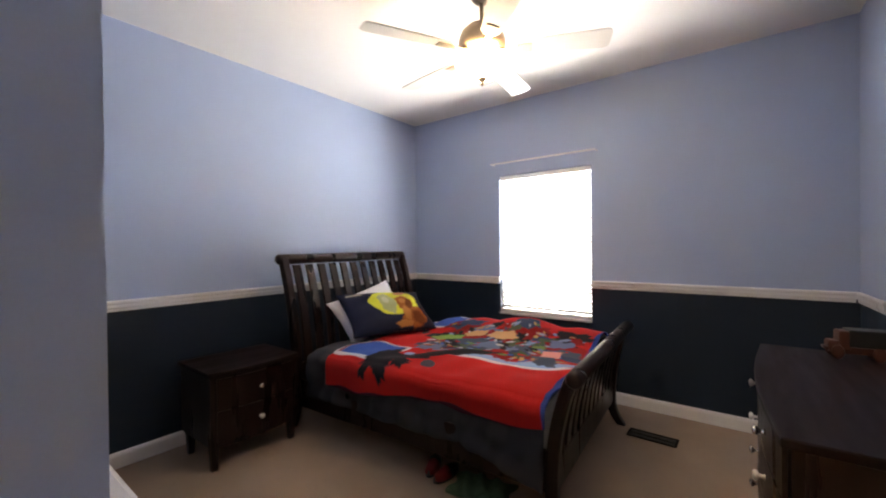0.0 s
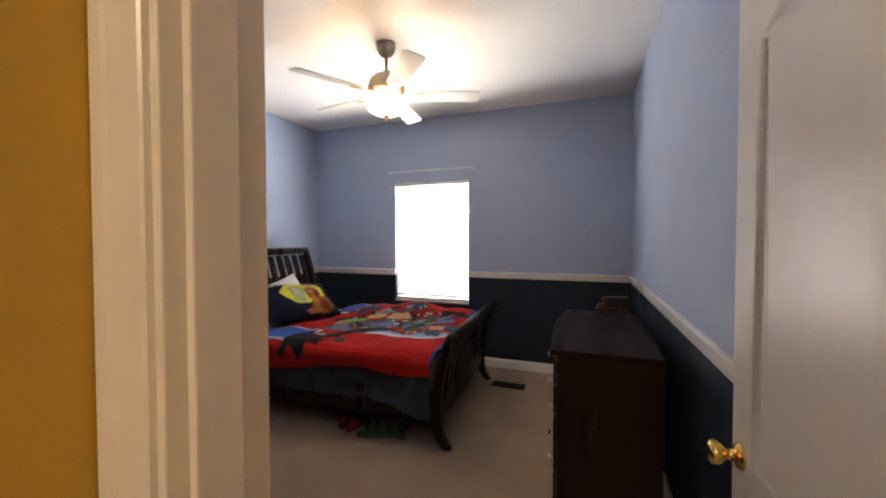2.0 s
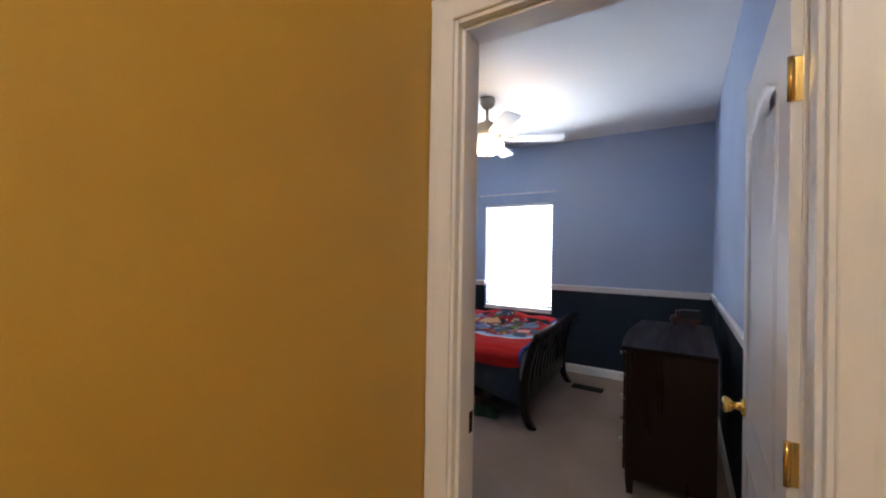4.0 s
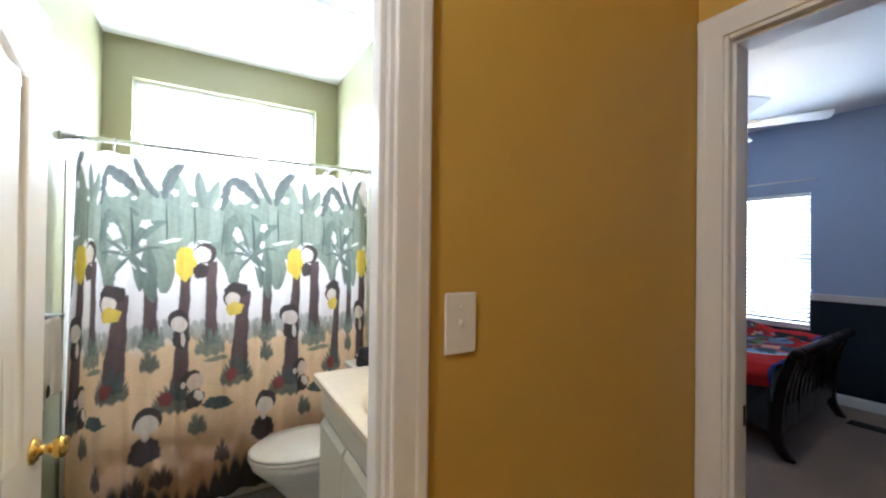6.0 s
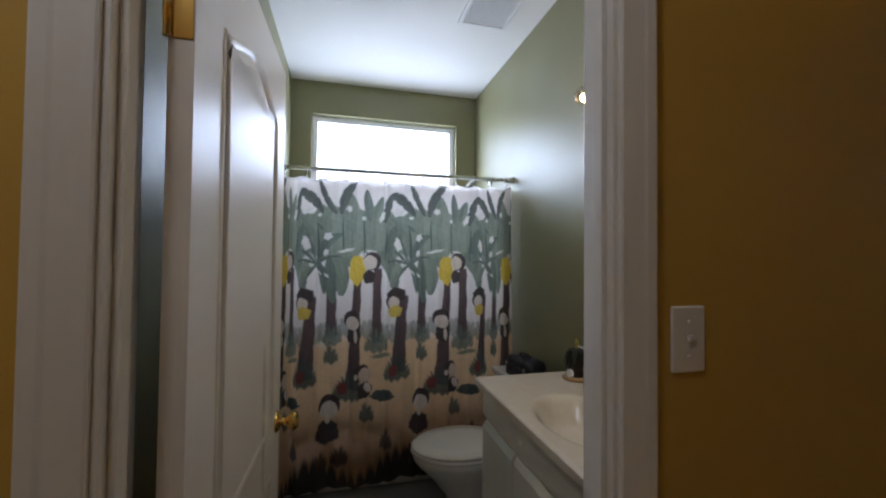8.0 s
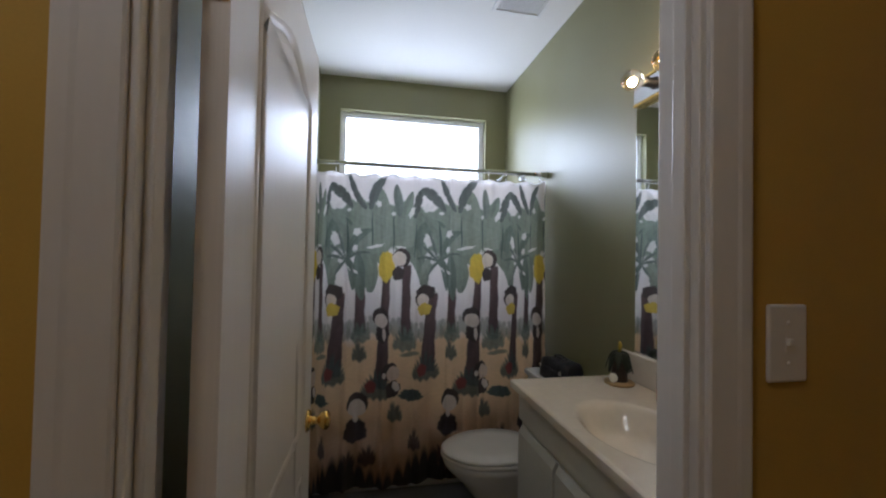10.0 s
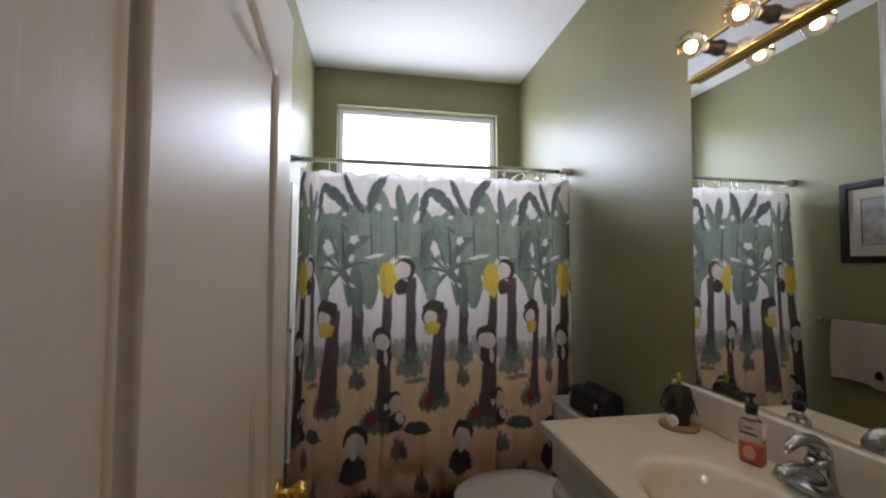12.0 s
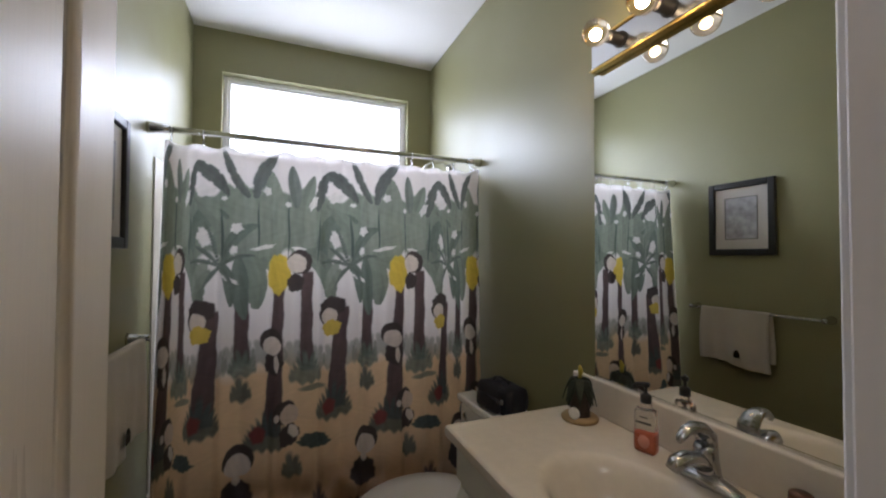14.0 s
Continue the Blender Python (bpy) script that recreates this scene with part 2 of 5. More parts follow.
def tube(bm, path, radius, seg=12, flat=1.0, closed=False):
    """A rod along a path; radius may be a number or one for each point."""
    path = [Vector(p) for p in path]
    n = len(path)
    radii = radius if isinstance(radius, (list, tuple)) else [radius] * n
    rings = []
    for i, p in enumerate(path):
        d = (path[min(i + 1, n - 1)] - path[max(i - 1, 0)]) if not closed else (path[(i + 1) % n] - path[i - 1])
        d.normalize()
        up = Vector((0, 0, 1)) if abs(d.z) < 0.9 else Vector((0, 1, 0))
        s = d.cross(up).normalized()
        w = s.cross(d)
        rings.append([bm.verts.new(p + (s * math.cos(k * math.tau / seg) + w * math.sin(k * math.tau / seg) * flat) * radii[i]) for k in range(seg)])
    fs = []
    for i in range(n if closed else n - 1):
        a, b = rings[i], rings[(i + 1) % n]
        for k in range(seg):
            fs.append(bm.faces.new((a[k], a[(k + 1) % seg], b[(k + 1) % seg], b[k])))
    if not closed:
        fs += [bm.faces.new(rings[0]), bm.faces.new(rings[-1])]
    for f in fs:
        f.smooth = True
    bmesh.ops.recalc_face_normals(bm, faces=fs)
    return bm


def lathe(bm, profile, centre=(0, 0, 0), seg=24, sx=1.0, sy=1.0, m=None):
    """A profile of (radius, height) turned about z."""
    rings = []
    for r, z in profile:
        ring = []
        for k in range(seg):
            p = Vector((r * sx * math.cos(k * math.tau / seg), r * sy * math.sin(k * math.tau / seg), z))
            ring.append(bm.verts.new((m @ p if m else p) + Vector(centre)))
        rings.append(ring)
    fs = []
    for a, b in zip(rings, rings[1:]):
        for k in range(seg):
            fs.append(bm.faces.new((a[k], a[(k + 1) % seg], b[(k + 1) % seg], b[k])))
    fs += [bm.faces.new(rings[0]), bm.faces.new(rings[-1])]
    for f in fs[:-2]:
        f.smooth = True
    bmesh.ops.recalc_face_normals(bm, faces=fs)
    return bm


def sheet(name, nu, nv, place, colour=None):
    """A mesh of nu x nv cells from place(u, v) -> x, y, z on arrays in 0..1; colour(u, v) -> r, g, b is stored as its print."""
    u, v = np.meshgrid(np.linspace(0, 1, nu + 1), np.linspace(0, 1, nv + 1), indexing="ij")
    x, y, z = place(u, v)
    co = np.stack([x, y, z], -1).reshape(-1, 3)
    i, j = np.meshgrid(np.arange(nu), np.arange(nv), indexing="ij")
    a = (i * (nv + 1) + j).ravel()
    faces = np.stack([a, a + nv + 1, a + nv + 2, a + 1], -1)
    me = bpy.data.meshes.new(name)
    me.from_pydata(co.tolist(), [], faces.tolist())
    me.polygons.foreach_set("use_smooth", [True] * len(faces))
    if colour is not None:
        at = me.color_attributes.new("print", "FLOAT_COLOR", "POINT")
        rgb = colour(u, v).reshape(-1, 3)
        at.data.foreach_set("color", np.concatenate([rgb, np.ones((len(rgb), 1))], 1).ravel().astype(np.float32))
    me.update()
    return me


def mesh_of(name, bm):
    me = bpy.data.meshes.new(name)
    bmesh.ops.remove_doubles(bm, verts=bm.verts, dist=1e-6)
    bm.to_mesh(me)
    bm.free()
    return me


def part(name, bm, mat, parent=None, label=""):
    """One mesh object under a thing (or standing alone)."""
    me = mesh_of(name, bm) if isinstance(bm, bmesh.types.BMesh) else bm
    if not me.materials:
        me.materials.append(mat)
    ob = new(name, me)
    if parent is not None:
        ob.parent = parent
    if label:
        ob["label"] = label
    return ob


def thing(name, label, category, m=None, group="", kind=""):
    ob = new(name)
    ob.empty_display_size = 0.1
    if m is not None:
        ob.matrix_world = m
    return tagged(ob, label, category, group, kind)


def B():
    return bmesh.new()


def structure(name, bm, mat, label, category):
    return tagged(part(name, bm, mat), label, category, kind="structure")


def blocks(*boxes, bevel=0.0):
    bm = B()
    for b in boxes:
        box(bm, *b, bevel=bevel)
    return bm


# ---- the plan ----
H = 2.78                       # ceiling
NY, WX = 1.29, -2.76           # bedroom north and west walls
EX0, EX1 = 0.985, 0.918        # bedroom east wall at the door and at the north end
BX, BN, BS = -2.497, -2.985, -4.481   # bathroom west, north and south walls
HX = 0.131                     # hall face of the bathroom wall
WIN = (-1.634, -0.720, 0.664, 2.054)  # bedroom window
BW = (-4.33, -3.158, 1.85, 2.527)     # bathroom window
BD = (0.197, 0.945, 2.032)     # bedroom doorway
TD = (-4.355, -3.612, 2.032)   # bathroom doorway

# ground and outer shell
structure("ground", blocks((-120, 120, -120, 120, -0.5, -0.3)), M_GRASS, "mown green lawn around the house", "ground")
structure("floor_bedroom", blocks((-2.88, 1.12, -2.56, 1.41, -0.3, 0)), M_CARPET, "beige cut-pile bedroom carpet", "carpet")
structure("floor_hall", blocks((0.052, 2.2, -6.3, -2.56, -0.3, 0)), M_CARPET, "beige cut-pile hallway carpet", "carpet")
structure("floor_bathroom", blocks((-2.62, 0.052, -4.60, -2.86, -0.3, 0)), M_VINYL, "dark grey vinyl bathroom floor", "floor")
structure("ceiling", blocks((-2.88, 2.3, -6.42, 1.41, H, H + 0.15)), M_CEIL, "white textured ceiling", "ceiling")

# bedroom walls
x0, x1, z0, z1 = WIN
structure("wall_north", blocks((-2.88, x0, NY, 1.41, 0, H), (x1, 1.12, NY, 1.41, 0, H), (x0, x1, NY, 1.41, 0, z0), (x0, x1, NY, 1.41, z1, H)), M_BED_WALL, "light blue wall above navy with a window", "wall")
structure("wall_west", blocks((-2.88, WX, -2.224, NY, 0, H)), M_BED_WALL, "light blue wall above navy", "wall")
structure("wall_east", prism(B(), [(EX0, -2.50), (EX1, NY), (1.12, NY), (1.12, -2.50)], "z", 0, H), M_BED_WALL, "light blue wall above navy", "wall")
structure("wall_closet", blocks((WX, -0.325, -2.224, -2.104, 0, H), (-0.445, -0.325, -2.50, -2.224, 0, H)), M_BED_WALL, "blue and navy wall corner beside the doorway", "wall")
structure("wall_bedroom_south", blocks((-0.445, BD[0], -2.56, -2.50, 0, H), (BD[1], 1.12, -2.56, -2.50, 0, H), (BD[0], BD[1], -2.56, -2.50, BD[2], H)), M_BED_WALL, "blue and navy wall around the bedroom doorway", "wall")
# hall walls
structure("wall_hall_north", blocks((HX, BD[0], -2.62, -2.56, 0, H), (BD[1], 2.2, -2.62, -2.56, 0, H), (BD[0], BD[1], -2.62, -2.56, BD[2], H)), M_HALL, "golden orange hallway wall around a doorway", "wall")
structure("wall_hall_west", blocks((0.092, HX, TD[1], -2.56, 0, H), (0.092, HX, -6.3, TD[0], 0, H), (0.092, HX, TD[0], TD[1], TD[2], H)), M_HALL, "golden orange hallway wall with a light switch", "wall")
structure("wall_hall_east", blocks((2.08, 2.2, -6.3, -2.62, 0, H)), M_HALL, "plain golden orange hallway wall", "wall")
structure("wall_hall_south", blocks((HX, 2.08, -6.42, -6.3, 0, H)), M_HALL, "plain golden orange hallway wall", "wall")
# bathroom walls
structure("wall_bathroom_east", blocks((0.052, 0.092, TD[1], BN, 0, H), (0.052, 0.092, BS, TD[0], 0, H), (0.052, 0.092, TD[0], TD[1], TD[2], H)), M_BATH, "olive green wall around the bathroom doorway", "wall")
structure("wall_bathroom_north", blocks((-2.617, 0.074, BN, -2.865, 0, H)), M_BATH, "olive green semi-gloss wall", "wall")
structure("wall_bathroom_south", blocks((-2.617, 0.074, -4.60, BS, 0, H)), M_BATH, "olive green semi-gloss wall", "wall")
y0, y1, z0, z1 = BW
structure("wall_bathroom_west", blocks((-2.617, BX, BS, y0, 0, H), (-2.617, BX, y1, BN, 0, H), (-2.617, BX, y0, y1, 0, z0), (-2.617, BX, y0, y1, z1, H)), M_BATH, "olive green wall with a high window", "wall")

# ---- trim ----
RAIL = [(0, 0.968), (0.010, 0.968), (0.012, 0.985), (0.018, 0.992), (0.018, 1.012), (0.024, 1.018), (0.024, 1.030), (0.016, 1.036), (0, 1.036)]
BASE = [(0, 0), (0.014, 0), (0.014, 0.075), (0.010, 0.088), (0.006, 0.095), (0, 0.098)]


def moulding(name, profile, a, b, label, category):
    """A profile (out, up) carried along a wall foot from a to b; out lies to the left of the way."""
    a, b = Vector((*a, 0)), Vector((*b, 0))
    d = (b - a)
    n = Vector((-d.y, d.x, 0)).normalized()
    bm = B()
    lo = [bm.verts.new(a + n * o + Vector((0, 0, u))) for o, u in profile]
    hi = [bm.verts.new(b + n * o + Vector((0, 0, u))) for o, u in profile]
    k = len(profile)
    fs = [bm.faces.new(lo), bm.faces.new(hi)] + [bm.faces.new((lo[i], lo[(i + 1) % k], hi[(i + 1) % k], hi[i])) for i in range(k)]
    bmesh.ops.recalc_face_normals(bm, faces=fs)
    return structure(name, bm, M_TRIM, label, category)


def ex(y):
    return EX0 + (EX1 - EX0) * (y + 2.5) / (NY + 2.5)


for nm, prof, lab, cat in (("chair_rail", RAIL, "white moulded chair rail", "chair rail"), ("baseboard", BASE, "white painted baseboard", "baseboard")):
    if prof is RAIL:
        moulding(nm, prof, (WIN[0], NY), (WX + 0.024, NY), lab, cat)
        moulding(nm, prof, (ex(NY) - 0.02, NY), (WIN[1], NY), lab, cat)
    else:
        moulding(nm, prof, (ex(NY) - 0.012, NY), (WX + 0.014, NY), lab, cat)
    moulding(nm, prof, (WX, NY), (WX, -2.104), lab, cat)
    moulding(nm, prof, (ex(-1.66), -1.66), (ex(NY), NY), lab, cat)
    moulding(nm, prof, (WX + 0.024, -2.104), (-0.301, -2.104), lab, cat)
    moulding(nm, prof, (-0.325, -2.106), (-0.325, -2.50), lab, cat)
    moulding(nm, prof, (-0.301, -2.50), (BD[0] - 0.06, -2.50), lab, cat)
moulding("baseboard", BASE, (HX, -2.62), (HX, TD[1] + 0.066), "white painted baseboard", "baseboard")
moulding("baseboard", BASE, (HX, TD[0] - 0.066), (HX, -6.3), "white painted baseboard", "baseboard")
moulding("baseboard", BASE, (BX, BS), (-0.8, BS), "white painted baseboard", "baseboard")

CASE = [(0, 0), (0.067, 0), (0.067, 0.0145), (0.063, 0.016), (0.048, 0.0155), (0.042, 0.0138), (0.010, 0.0118), (0.003, 0.0112), (0, 0.0090)]


def casing(name, lo, hi, top, wall, side, axis, label):
    """Moulded casing on three sides of an opening. axis: along which the opening runs; wall: its face; side: +1 or -1, the way it stands out."""
    ob = thing(name, label, "door casing", kind="structure")
    for nm, edge, way in (("casing_leg", lo, -1), ("casing_leg", hi, 1)):
        pts = [(edge + way * (o - 0.004), wall + side * u) for o, u in CASE]
        if axis == "y":
            pts = [(b, a) for a, b in pts]
        part(nm, prism(B(), pts, "z", 0, top + 0.063), M_TRIM, ob)
    pts = [(wall + side * u, top - 0.004 + o) for o, u in CASE]
    ln = (lo - 0.063, hi + 0.063)
    bm = prism(B(), pts, axis, ln[0] - 0.0005, ln[1] + 0.0005)
    for v in bm.verts:
        v.co[1 if axis == "x" else 0] += side * 0.0006
    part("casing_head", bm, M_TRIM, ob)
    return ob


def jamb(name, lo, hi, top, w0, w1, axis, label, stop):
    ob = thing(name, label, "door jamb", kind="structure")
    t = 0.016

    def bx(a0, a1, b0, b1, c0, c1, nm, bev=0.002):
        part(nm, box(B(), *((a0, a1, b0, b1) if axis == "x" else (b0, b1, a0, a1)), c0, c1, bevel=bev), M_TRIM, ob)
    bx(lo - 0.002, lo + t - 0.002, w0, w1, 0, top, "jamb_leg")
    bx(hi - t + 0.002, hi + 0.002, w0, w1, 0, top, "jamb_leg")
    bx(lo + t, hi - t, w0, w1, top - t, top, "jamb_head")
    s0, s1 = stop
    bx(lo + t - 0.002, lo + t + 0.009, s0, s1, 0, top - t, "door_stop")
    bx(hi - t - 0.009, hi - t + 0.002, s0, s1, 0, top - t, "door_stop")
    bx(lo + t, hi - t, s0, s1, top - t - 0.010, top - t, "door_stop")
    return ob


casing("trim_bedroom_door_hall_side", BD[0], BD[1], BD[2], -2.62, -1, "x", "white moulded casing on the hallway side of the bedroom door")
casing("trim_bedroom_door_inside", BD[0], 0.925, BD[2], -2.50, 1, "x", "white moulded casing inside the bedroom door")
jamb("trim_bedroom_jamb", BD[0], BD[1], BD[2], -2.622, -2.498, "x", "white door jamb with stop", (-2.60, -2.545))
strike = part("strike_plate", box(B(), BD[0] + 0.0135, BD[0] + 0.016, -2.535, -2.508, 0.895, 0.955), M_BRONZE, bpy.data.objects["trim_bedroom_jamb"], "dark strike plate")
casing("trim_bathroom_door_hall_side", TD[0], TD[1], TD[2], HX, 1, "y", "white moulded casing on the hallway side of the bathroom door")
casing("trim_bathroom_door_inside", TD[0], TD[1], TD[2], 0.052, -1, "y", "white moulded casing inside the bathroom door")
jamb("trim_bathroom_jamb", TD[0], TD[1], TD[2], 0.050, 0.133, "y", "white door jamb with stop", (0.092, 0.118))


# ---- doors ----
def arch_outline(x0, x1, z0, z1, rise):
    """A panel outline with shoulders and a raised arch at its head."""
    pts = [(x0, z0), (x1, z0), (x1, z1)]
    n = 16
    for i in range(1, n):
        s = i / n
        pts.append((x1 + (x0 - x1) * s, z1 + rise * (0.5 - 0.5 * math.cos(math.tau * s)) ** 0.8))
    pts.append((x0, z1))
    return pts


def ring(bm, outline, side, y0):
    """Sticking round a moulded panel: slopes in, then rises to the field."""
    cx, cz = sum(p[0] for p in outline) / len(outline), sum(p[1] for p in outline) / len(outline)
    n = len(outline)

    def inset(d):
        res = []
        for i, p in enumerate(outline):
            a, b = Vector(outline[i - 1]), Vector(outline[(i + 1) % n])
            t = (b - a).normalized()
            nrm = Vector((-t.y, t.x))
            if nrm.dot(Vector((cx - p[0], cz - p[1]))) < 0:
                nrm = -nrm
            k = 1.25 if i in (0, 1, 2, n - 1) else 1.0
            res.append((p[0] + nrm.x * d * k, p[1] + nrm.y * d * k))
        return res
    loops = [(outline, 0.0), (inset(0.006), 0.004), (inset(0.014), -0.007), (inset(0.026), -0.008), (inset(0.044), 0.0005)]
    rows = [[bm.verts.new((x, y0 + side * h, z)) for x, z in pts] for pts, h in loops]
    fs = []
    for a, b in zip(rows, rows[1:]):
        for i in range(n):
            fs.append(bm.faces.new((a[i], a[(i + 1) % n], b[(i + 1) % n], b[i])))
    for f in fs:
        f.smooth = True
    fs.append(bm.faces.new(rows[-1]))
    bmesh.ops.recalc_face_normals(bm, faces=fs)


def panel_door(name, width, m, label, knob_side):
    """A two-panel moulded door: hinge at the origin, slab along +x, thickness to +y (0.035)."""
    door = thing(name, label, "door", m, kind="structure")
    height, th = 2.005, 0.035
    st = 0.125
    frame_parts = [(0, st, 0, height), (width - st, width, 0, height), (st, width - st, 0, 0.20), (st, width - st, 0.74, 0.87)]
    panels = [arch_outline(st, width - st, 0.87, 1.80, 0.075), arch_outline(st, width - st, 0.20, 0.74, 0.0)]
    bm = B()
    for a, b, c, d in frame_parts:
        box(bm, a, b, 0, th, c, d)
    # head rail follows the arch
    n = 16
    for i in range(n):
        s0, s1 = i / n, (i + 1) / n
        xa, xb = st + (width - 2 * st) * s0, st + (width - 2 * st) * s1
        za, zb = (1.80 + 0.075 * (0.5 - 0.5 * math.cos(math.tau * s)) ** 0.8 for s in (s0, s1))
        prism(bm, [(xa, za), (xb, zb), (xb, height), (xa, height)], "y", 0, th)
    slab = part("slab", bm, M_DOOR, door)
    for o in panels:
        bm = B()
        ring(bm, o, 1, th)
        ring(bm, o, -1, 0)
        part("panel", bm, M_DOOR, door)
    for side, y in ((1, th), (-1, 0)):
        rot = Matrix.Rotation(radians(-90 * side), 4, "X")
        bm = lathe(B(), [(0.0, 0), (0.033, 0), (0.033, 0.004), (0.026, 0.010), (0.014, 0.013), (0.012, 0.028), (0.014, 0.034), (0.024, 0.042), (0.029, 0.052), (0.027, 0.062), (0.018, 0.068), (0.0, 0.069)],
                   (width - 0.062, y, 0.865), 24, m=rot)
        part("knob", bm, M_BRASS, door, "polished brass door knob")
    part("latch_plate", box(B(), width - 0.001, width + 0.002, 0.008, 0.027, 0.835, 0.895), M_BRASS, door, "brass latch plate")
    for z in (0.18, 0.948, 1.708):
        bm = box(B(), -0.002, 0.001, 0.001, 0.033, z, z + 0.088)
        tube(bm, [(-0.004, knob_side, z), (-0.004, knob_side, z + 0.088)], 0.0062, 10)
        part("hinge", bm, M_BRASS, door, "brass butt hinge")
    return door


# bedroom door opened flat towards the east wall; bathroom door opened along the south wall
panel_door("door_bedroom", 0.79, pose(0.903, -2.487, 0.012, 0, 0, 90) @ Matrix.Scale(-1, 4, (0, 1, 0)), "white moulded two-panel door standing open", 0.0)
panel_door("door_bathroom", 0.765, pose(0.053, -4.312, 0.012, 0, 0, 178.9) @ Matrix.Scale(-1, 4, (0, 1, 0)), "white moulded two-panel door with arched head, open", 0.0)


# ---- windows ----
def window(name, m, w, h, label, sash):
    """A white vinyl window in local x (width) and z (height), glass at y = 0."""
    ob = thing(name, label, "window", m, kind="structure")
    f = 0.032 if sash else 0.024
    part("window_frame", blocks((0, f, -0.03, 0.03, 0, h), (w - f, w, -0.03, 0.03, 0, h), (f, w - f, -0.03, 0.03, 0, f), (f, w - f, -0.03, 0.03, h - f, h), bevel=0.004), M_VINYLFRAME, ob)
    if sash:
        part("meeting_rail", blocks((f, w - f, -0.022, 0.022, h / 2 - 0.02, h / 2 + 0.02), bevel=0.003), M_VINYLFRAME, ob)
        spans = [(f, h / 2 - 0.02), (h / 2 + 0.02, h - f)]
    else:
        g = 0.017
        part("sash", blocks((f, f + g, -0.02, 0.02, f, h - f), (w - f - g, w - f, -0.02, 0.02, f, h - f), (f + g, w - f - g, -0.02, 0.02, f, f + g), (f + g, w - f - g, -0.02, 0.02, h - f - g, h - f), bevel=0.003), M_VINYLFRAME, ob)
        f += g
        spans = [(f, h - f)]
    for a, b in spans:
        p = part("pane", blocks((f, w - f, -0.002, 0.002, a, b)), M_PANE, ob)
        p.visible_shadow = False
    return ob


window("window_bedroom", pose(WIN[0], 1.375, WIN[2]), WIN[1] - WIN[0], WIN[3] - WIN[2], "white vinyl sash window behind a lowered blind", True)
window("window_bathroom", pose(-2.585, BW[0], BW[2], 0, 0, 90), BW[1] - BW[0], BW[3] - BW[2], "wide white vinyl window high above the tub", False)
structure("window_stool", blocks((WIN[0] - 0.0, WIN[1] + 0.0, NY - 0.02, 1.345, WIN[2] - 0.001, WIN[2] + 0.014), bevel=0.004), M_TRIM, "white window stool", "window sill")


def venetian_blind():
    w = WIN[1] - WIN[0] - 0.012
    ob = thing("window_blind", "white horizontal slat blind lowered with slats half open", "blind", pose(WIN[0] + 0.006, 1.318, 0))
    part("headrail", box(B(), 0, w, -0.026, 0.026, WIN[3] - 0.048, WIN[3] - 0.004, 0.004), M_VINYLFRAME, ob)
    top, low = WIN[3] - 0.075, WIN[2] + 0.075
    n = 30
    bm = B()
    k = 6
    for i in range(k):
        a, b = -0.024 + 0.048 * i / k, -0.024 + 0.048 * (i + 1) / k
        za, zb = 0.004 * (1 - (a / 0.024) ** 2), 0.004 * (1 - (b / 0.024) ** 2)
        prism(bm, [(a, za), (b, zb), (b, zb + 0.0025), (a, za + 0.0025)], "x", 0.004, w - 0.004)
    me = mesh_of("slat", bm)
    me.materials.append(M_BLIND)
    for i in range(n):
        s = new("slat", me)
        s.parent = ob
        s.matrix_basis = pose(0, 0, low + (top - low) * i / (n - 1), -52 + random.uniform(-1.5, 1.5), random.uniform(-0.1, 0.1), 0)
    part("bottom_rail", box(B(), 0.002, w - 0.002, -0.025, 0.025, WIN[2] + 0.018, WIN[2] + 0.052, 0.005), M_TRIM, ob)
    for x in (0.12, w / 2, w - 0.12):
        bm = B()
        for y in (-0.024, 0.024):
            tube(bm, [(x, y, low - 0.03), (x, y, top + 0.03)], 0.001, 6)
        part("ladder_cord", bm, M_VINYLFRAME, ob)
    return ob


venetian_blind()
rod = thing("curtain_rod", "thin white bare curtain rod above the window", "curtain rod")
part("rod", tube(B(), [(-1.69, 1.215, 2.168), (-0.665, 1.215, 2.168)], 0.008, 12), M_TRIM, rod)
for x in (-1.685, -0.67):
    part("bracket", tube(B(), [(x, 1.289, 2.168), (x, 1.225, 2.168), (x, 1.212, 2.168)], 0.006, 10), M_TRIM, rod)

# ---- bedroom things ----


def sleigh_profile(h, back, foot):
    """Side curve of a sleigh post from the floor to the scroll: (out, up) points with widths."""
    pts = []
    for i in range(25):
        s = i / 24
        z = h * s
        out = back * (max(0, s - 0.25) / 0.75) ** 2.2 + foot * max(0, 0.22 - s) / 0.22 * max(0, 0.22 - s) / 0.22
        pts.append((out, z))
    return pts


